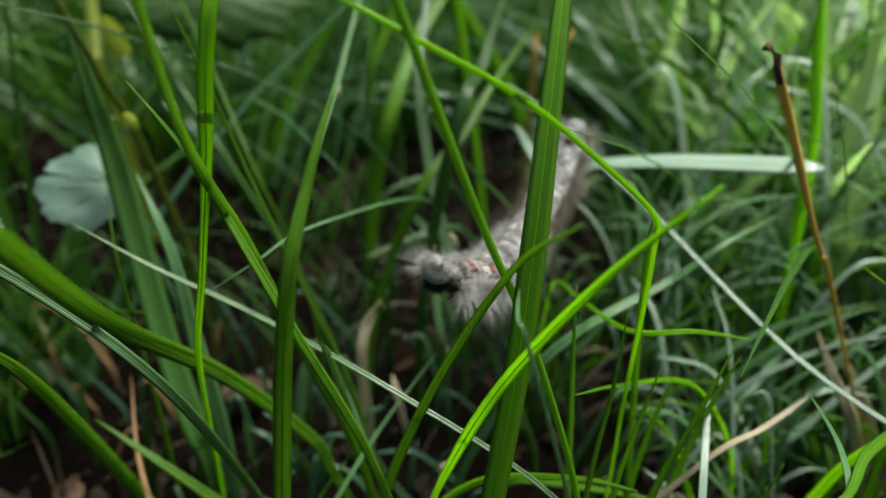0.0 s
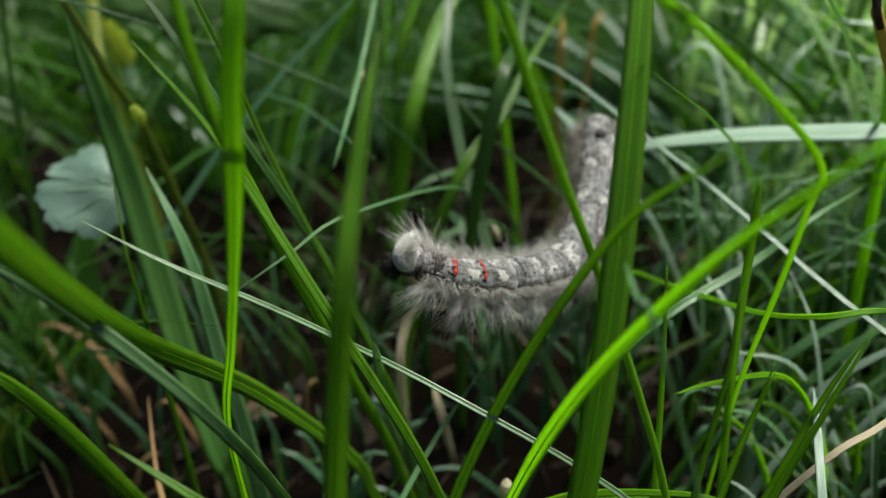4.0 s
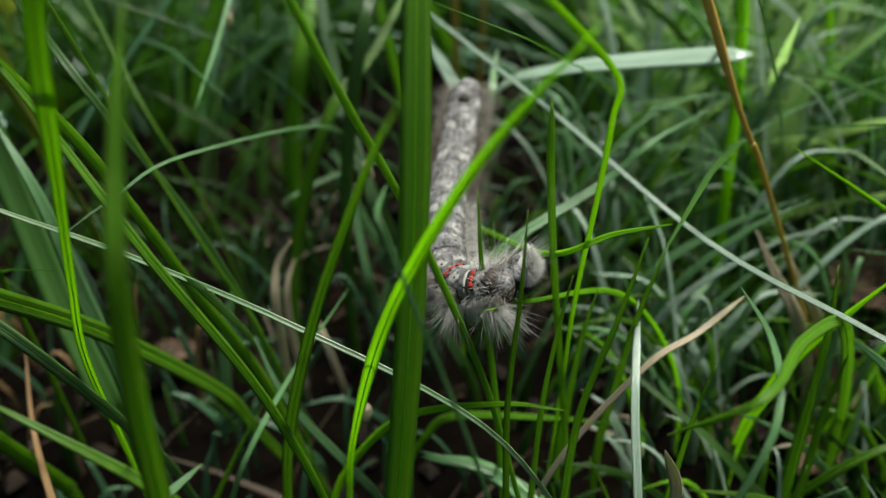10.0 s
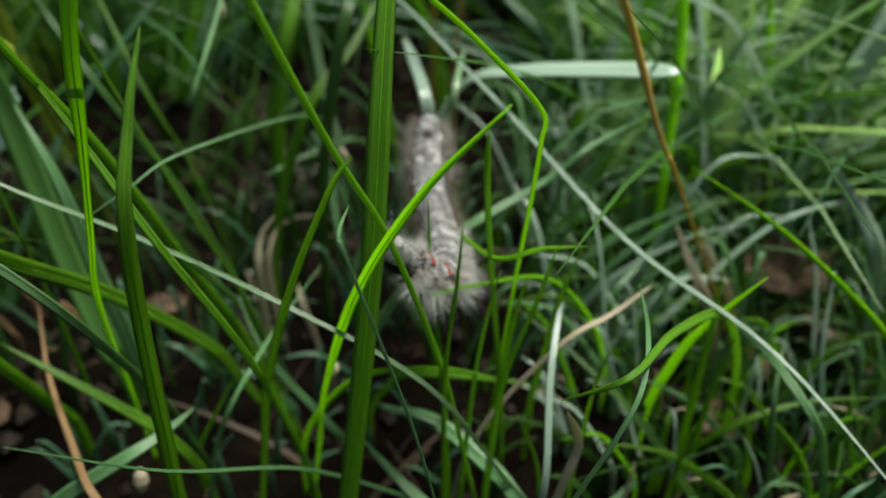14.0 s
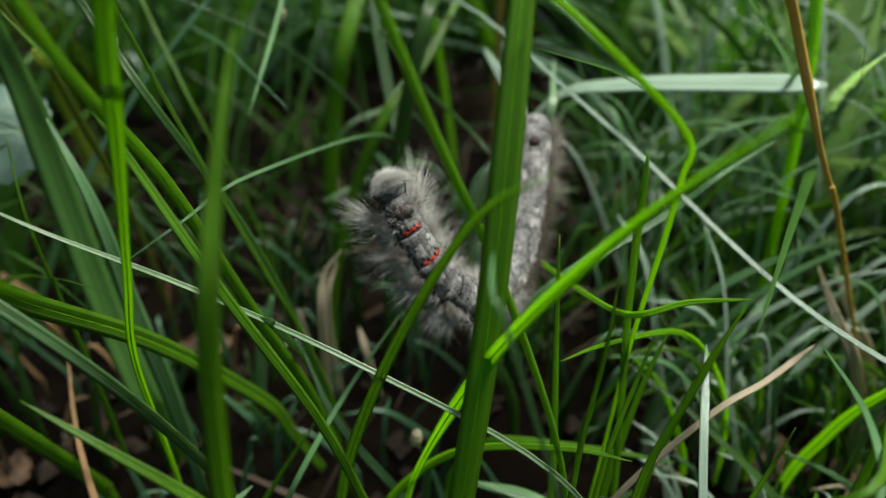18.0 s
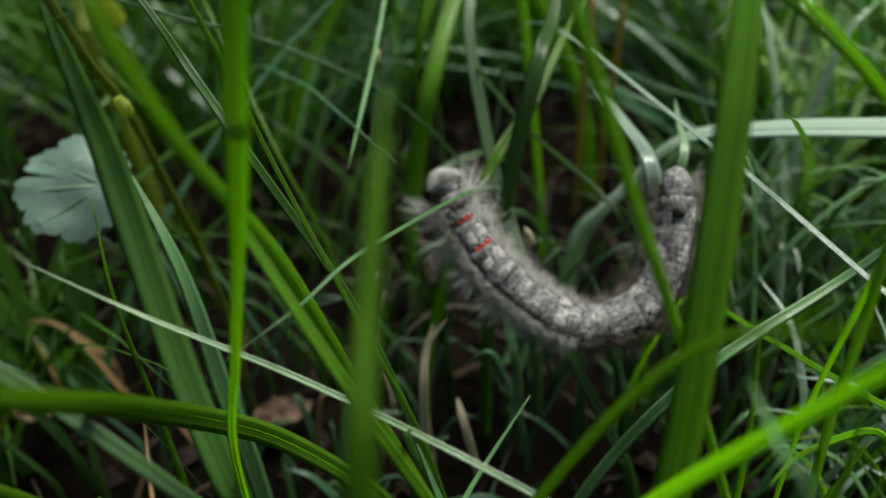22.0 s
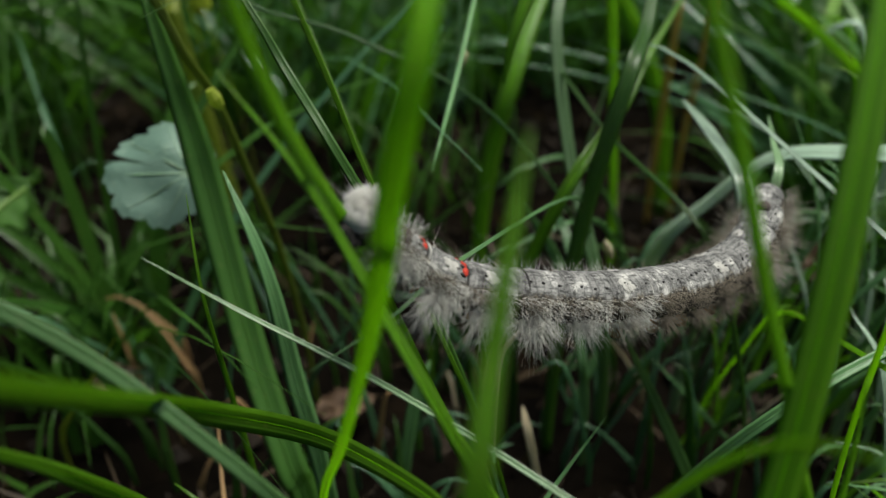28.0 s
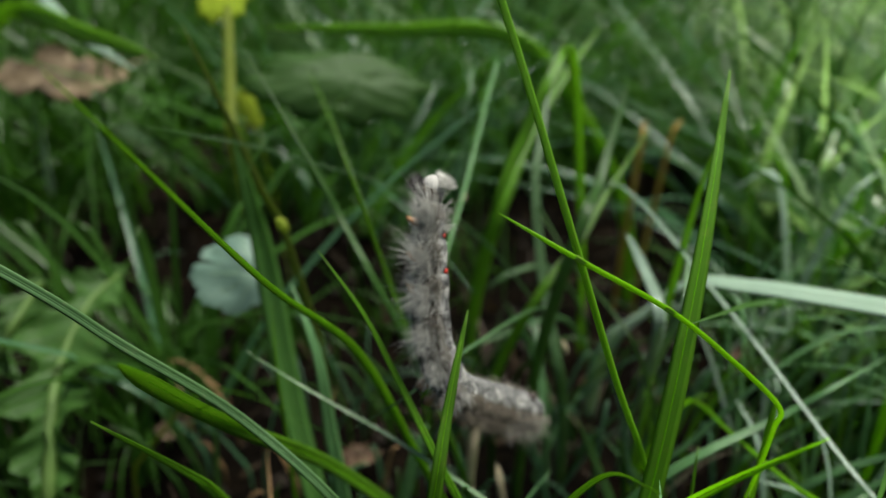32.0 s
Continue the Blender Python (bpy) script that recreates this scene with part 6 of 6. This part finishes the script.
# blades low over the soil on both sides
grass([(4.8, 55.2, 15.4), (12.3, 52.2, 14.1), (16.8, 48.9, 11.2), (19.7, 45.3, 8.7)], 1.9, BLUE, "bluish blade bowed low over the soil", taper=0.4)
grass([(-14.0, 51.9, 19.9), (-16.7, 49.3, 19.3), (-20.8, 46.1, 18.8), (-27.4, 45.2, 14.6)], 1.6, BLUE, "bluish blade leaning low over the soil", taper=0.4)
grass([(-35.1, 59.0, 24.3), (-28.3, 56.8, 20.4), (-21.6, 55.6, 14.8)], 1.3, FRESH, "dull green blade low over the soil", taper=0.4)
grass([(50.5, 55.6, 21.8), (47.6, 49.6, 17.4), (49.0, 46.9, 4.0)], 1.1, BLUE, "bluish upright blade in the tangle", taper=0.5)
grass([(61.5, 49.7, 16.8), (53.3, 51.6, 14.9), (45.4, 50.7, 13.4), (40.1, 52.5, 5.5)], 0.9, FRESH, "green blade bowed over dead leaves", taper=0.4)
grass([(44.6, 49.4, 18.7), (51.8, 48.5, 9.9), (53.8, 46.3, 3.6)], 1.3, FRESH, "green blade leaning over dead leaves", taper=0.5)
grass([(61.5, 46.3, 15.0), (56.9, 45.9, 9.9), (52.8, 45.1, 5.1)], 1.0, BRIGHT, "bright blade leaning over dead leaves", taper=0.4)
grass([(-10.1, 62.8, 25.0), (-7.3, 59.2, 19.5), (-1.6, 57.1, 11.0)], 0.9, BLUE, "thin bluish blade in the shade", taper=0.3)
grass([(2.7, 53.5, 11.6), (6.4, 51.3, 7.2), (9.4, 48.5, 5.7)], 1.5, BLUE, "bluish blade close to the soil", taper=0.4)
grass([(43.3, 53.3, 23.9), (42.0, 52.6, 16.9), (40.8, 51.4, 7.6)], 1.1, FRESH, "green blade leaning in the tangle", taper=0.5)
grass([(19.5, 49.8, 18.4), (21.9, 49.3, 11.0), (22.5, 47.6, 5.3)], 0.8, FRESH, "thin green blade near the soil", taper=0.5)
grass([(41.8, 46.8, 14.6), (35.4, 50.0, 5.9), (30.9, 48.3, 3.6)], 0.9, BLUE, "bluish blade bowed over dead leaves", taper=0.4)
grass([(-8.8, 58.0, 21.4), (-12.0, 57.1, 16.7), (-16.0, 57.6, 9.2)], 0.7, FRESH, "thin green blade low over the soil", taper=0.5)
grass([(59.5, 63.3, 24.2), (58.0, 58.6, 15.7), (59.0, 54.6, 5.5)], 0.8, PALE, "thin pale upright blade", taper=0.4)
bud((-21.1, 50.2, 11.3), (0.1, 0.2, 1), 3.0, 1.7, STRAW, "cream papery bud near the soil")


# ---- the lawn around: blades past counting ----
def lawn(name, count, area, height, width, mat, label, seed, sway=0.6, keep=lambda x, y: True, steps=5, rim=None):
    """Blades that stand where keep allows; with a rim none leans over to the left of it."""
    rng = random.Random(seed)
    verts, faces, uvs = [], [], []
    made = 0
    while made < count:
        x, y = rng.uniform(*area[0]), rng.uniform(*area[1])
        if not keep(x, y):
            continue
        made += 1
        h, w = rng.uniform(*height), rng.uniform(*width) / 2
        a = rng.uniform(0, 2 * math.pi)
        lean = Vector((math.cos(a), math.sin(a), 0)) * h * sway * rng.random()
        if rim is not None and x + lean.x < rim:
            lean.x = abs(lean.x)
        face = rng.uniform(0, math.pi)
        side = Vector((math.cos(face), math.sin(face), 0))
        droop = rng.random() ** 2 * 0.5
        at = len(verts)
        for i in range(steps + 1):
            u = i / steps
            c = Vector((x, y, -0.004)) + lean * u * (0.4 + 0.6 * u) + Vector((0, 0, h * (u - droop * u * u * u)))
            ww = w * (1 - u ** 2.2) + 0.00005
            fold = lean.cross(side)
            fold = fold.normalized() * ww * 0.35 if fold.length > 1e-9 else Vector()
            for k, x_ in enumerate((-1, 0, 1)):
                verts.append(c + side * x_ * ww + (fold if k == 1 else Vector()))
                uvs.append((x_ * 0.5 + 0.5, u * h / MM))
        for i in range(steps):
            for k in range(2):
                q = at + i * 3 + k
                faces.append((q, q + 1, q + 4, q + 3))
    return tagged(mesh_object(name, verts, faces, mat, uvs), label, "grass", kind="stuff")


def behind(x, y):
    """Past the caterpillar: a hollow of bare soil behind it, thick grass further off and to the right."""
    if ((x - 0.002) / 0.060) ** 2 + ((y - 0.10) / 0.068) ** 2 < 1 or y < 0.10:
        return False
    return x > 0.05 or noise.noise((x * 16, y * 16, 2)) > (-0.15 if y > 0.22 or (x < -0.04 and y > 0.16) else 0.3)


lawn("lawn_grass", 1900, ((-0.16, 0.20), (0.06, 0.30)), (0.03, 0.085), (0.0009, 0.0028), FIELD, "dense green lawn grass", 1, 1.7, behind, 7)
lawn("lawn_grass_bluish", 1000, ((-0.08, 0.20), (0.06, 0.26)), (0.03, 0.075), (0.0008, 0.002), FIELD_BLUE, "lawn grass with bluish sky sheen in its colour", 2, 1.8, behind, 7)


def ragged(x, y, reach):
    """Inside an uneven round patch about the place."""
    a = math.atan2(y - 0.25, x)
    return math.hypot(x, y - 0.25) < reach * (1 + 0.25 * noise.noise((math.cos(a) * 2.5, math.sin(a) * 2.5, reach * 9)))


# the pale base colour stands in for brighter light on the right
lawn("lawn_grass_open", 2300, ((0.03, 0.34), (0.11, 0.46)), (0.035, 0.085), (0.0014, 0.0042), FIELD_LIT, "lawn grass on the right, brighter skylight put into its pale colour", 12, 1.8, lambda x, y: x > 0.045 + 0.1 * (y - 0.12) and math.hypot(x - 0.14, y - 0.24) < 0.19 + 0.1 * noise.noise((x * 9, y * 9, 3)), 7, 0.035)
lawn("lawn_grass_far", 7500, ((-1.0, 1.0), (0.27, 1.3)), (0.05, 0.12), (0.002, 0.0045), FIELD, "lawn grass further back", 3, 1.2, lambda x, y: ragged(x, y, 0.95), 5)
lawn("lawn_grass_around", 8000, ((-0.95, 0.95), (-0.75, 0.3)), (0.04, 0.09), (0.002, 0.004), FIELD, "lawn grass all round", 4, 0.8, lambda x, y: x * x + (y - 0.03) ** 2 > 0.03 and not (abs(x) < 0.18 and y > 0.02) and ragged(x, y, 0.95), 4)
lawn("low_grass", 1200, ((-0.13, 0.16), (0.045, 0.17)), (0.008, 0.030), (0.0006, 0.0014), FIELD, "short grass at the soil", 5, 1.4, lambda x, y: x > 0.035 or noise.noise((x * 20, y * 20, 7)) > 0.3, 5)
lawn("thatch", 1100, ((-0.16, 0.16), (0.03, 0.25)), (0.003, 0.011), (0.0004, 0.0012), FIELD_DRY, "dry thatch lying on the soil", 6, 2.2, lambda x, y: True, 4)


def tangle(count, mat, label, seed, wide, where=((14, 95), (58, 112)), tall=(18, 46), name=""):
    """Single thin blades that cross one another beside and below the caterpillar."""
    rng = random.Random(seed)
    lines = []
    for _ in range(count):
        x, y = rng.uniform(*where[0]), rng.uniform(*where[1])
        if tall[1] > 28 and x > 14 and y < 58 + 0.5 * max(0, 40 - x):
            y += 25
        h, a = rng.uniform(*tall) * (0.7 if y < 80 else 1.0), rng.uniform(0, 2 * math.pi)
        dx, dy = math.cos(a) * h * rng.uniform(0.2, 1.1), (abs(math.sin(a)) - 0.15) * h * rng.uniform(0.1, 0.5)
        if x + dx < (30 if tall[1] > 46 else 14) and x > 14:
            dx = abs(dx)
        top = (x + dx, y + dy, h * rng.uniform(0.65, 1.0))
        mid = (x + 0.55 * dx, y + 0.55 * dy, h * 0.75)
        low = (x + 0.15 * dx, y + 0.15 * dy, h * 0.35)
        lines.append(([top, mid, low], wide * rng.uniform(0.7, 1.35), rng.uniform(-0.8, 0.8)))
    if name:
        return blade_stuff(name, lines, mat, label)
    for line, width, twist in lines:
        shape = {"face": Vector((0.5 * twist, -0.35, 0.9))} if mat in (PALE, BLUE) else {}
        grass(line, width, mat, label, taper=0.5, fold=0.2 if shape else 0.3, twist=twist, **shape)


tangle(30, FRESH, "thin green blade in the tangle", 31, 0.75)
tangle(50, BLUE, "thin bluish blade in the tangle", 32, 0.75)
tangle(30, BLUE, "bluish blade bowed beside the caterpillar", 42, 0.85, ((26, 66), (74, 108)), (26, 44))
tangle(50, PALE, "thin blade in the tangle, sky sheen in its pale colour", 33, 0.85, ((26, 100), (62, 116)), (20, 46))
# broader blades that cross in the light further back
tangle(22, PALE, "broad blade crossing in the light, sky sheen in its pale bluish colour", 61, 1.9, ((44, 120), (90, 160)), (42, 72))
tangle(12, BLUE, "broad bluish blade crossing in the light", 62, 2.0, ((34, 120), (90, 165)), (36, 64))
tangle(12, BRIGHT, "broad bright green blade in the light", 63, 1.7, ((40, 120), (92, 160)), (42, 70))
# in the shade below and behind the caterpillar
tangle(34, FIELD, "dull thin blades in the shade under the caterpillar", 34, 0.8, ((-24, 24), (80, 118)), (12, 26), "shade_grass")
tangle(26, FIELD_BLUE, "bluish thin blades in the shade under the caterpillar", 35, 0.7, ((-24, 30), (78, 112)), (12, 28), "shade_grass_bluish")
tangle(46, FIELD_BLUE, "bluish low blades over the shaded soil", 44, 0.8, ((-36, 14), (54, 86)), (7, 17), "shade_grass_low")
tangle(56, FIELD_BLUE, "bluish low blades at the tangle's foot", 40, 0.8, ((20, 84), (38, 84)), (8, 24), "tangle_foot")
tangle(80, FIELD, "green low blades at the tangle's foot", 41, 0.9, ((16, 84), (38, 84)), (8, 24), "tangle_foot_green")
tangle(44, FRESH, "green blades low over dead leaves", 51, 0.9, ((36, 92), (40, 88)), (10, 28), "low_green_blades")
tangle(34, BLUE, "bluish blades low over dead leaves", 52, 0.8, ((36, 92), (40, 88)), (10, 28), "low_bluish_blades")
tangle(14, PALE, "blade rising from the tangle, sky sheen in its pale colour", 71, 0.9, ((26, 62), (52, 78)), (16, 28))
tangle(9, BRIGHT, "bright green blade rising from the tangle", 72, 0.8, ((28, 62), (50, 76)), (16, 28))
tangle(12, PALE, "pale thin blade low over dead leaves", 53, 0.7, ((36, 92), (40, 88)), (10, 26))
tangle(14, STRAW, "dry straw bits at the tangle's foot", 43, 0.6, ((30, 74), (46, 78)), (6, 16), "straw_bits_low")
tangle(9, STRAW, "dry straw bits in the shade", 36, 0.6, ((-30, 24), (82, 116)), (8, 18), "straw_bits")
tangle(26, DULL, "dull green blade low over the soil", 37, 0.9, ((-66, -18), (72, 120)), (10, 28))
tangle(10, FIELD_BLUE, "bluish blades low over the soil", 38, 0.8, ((-66, -18), (72, 120)), (10, 26), "low_blades_bluish")
tangle(8, TAN, "brown dry blades low over the soil", 39, 0.7, ((-60, -16), (72, 110)), (6, 16), "dry_blades")


def crumbs():
    rng = random.Random(9)
    verts, faces = [], []
    for _ in range(1500):
        x, y = rng.uniform(-0.16, 0.14), rng.uniform(0.03, 0.28)
        s = rng.uniform(0.4, 2.2) * MM
        at = len(verts)
        z = -0.003 + 0.005 * noise.noise((x * 18, y * 18, 0))
        for dx, dy, dz in ((1, 0, 0), (-0.8, 0.3, 0), (0, 1, 0.1), (0.1, -0.9, 0), (0.1, 0.1, 0.8), (0, 0, -0.8)):
            verts.append((x + s * (dx + rng.uniform(-0.3, 0.3)), y + s * (dy + rng.uniform(-0.3, 0.3)), z + s * 0.6 * (dz + rng.uniform(-0.2, 0.2))))
        faces += [(at + a, at + b, at + c) for a, b, c in ((0, 2, 4), (2, 1, 4), (1, 3, 4), (3, 0, 4), (2, 0, 5), (1, 2, 5), (3, 1, 5), (0, 3, 5))]
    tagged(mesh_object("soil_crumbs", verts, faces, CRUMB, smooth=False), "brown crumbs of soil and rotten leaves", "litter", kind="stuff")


crumbs()



def motions():
    for blade, rows in SWAYS:
        base = blade.location.copy()
        keyed = []
        for t, x, y, z in rows:
            turn = Vector((radians(x), radians(y), radians(z)))
            m = Matrix.Rotation(turn.length, 4, turn.normalized()) if turn.length > 1e-6 else Matrix()
            keyed.append((t, Matrix.Translation(base) @ m))
        walk(blade, keyed)
    for ob, rows in zip(SEGS, body_rows()):
        walk(ob, rows)


motions()
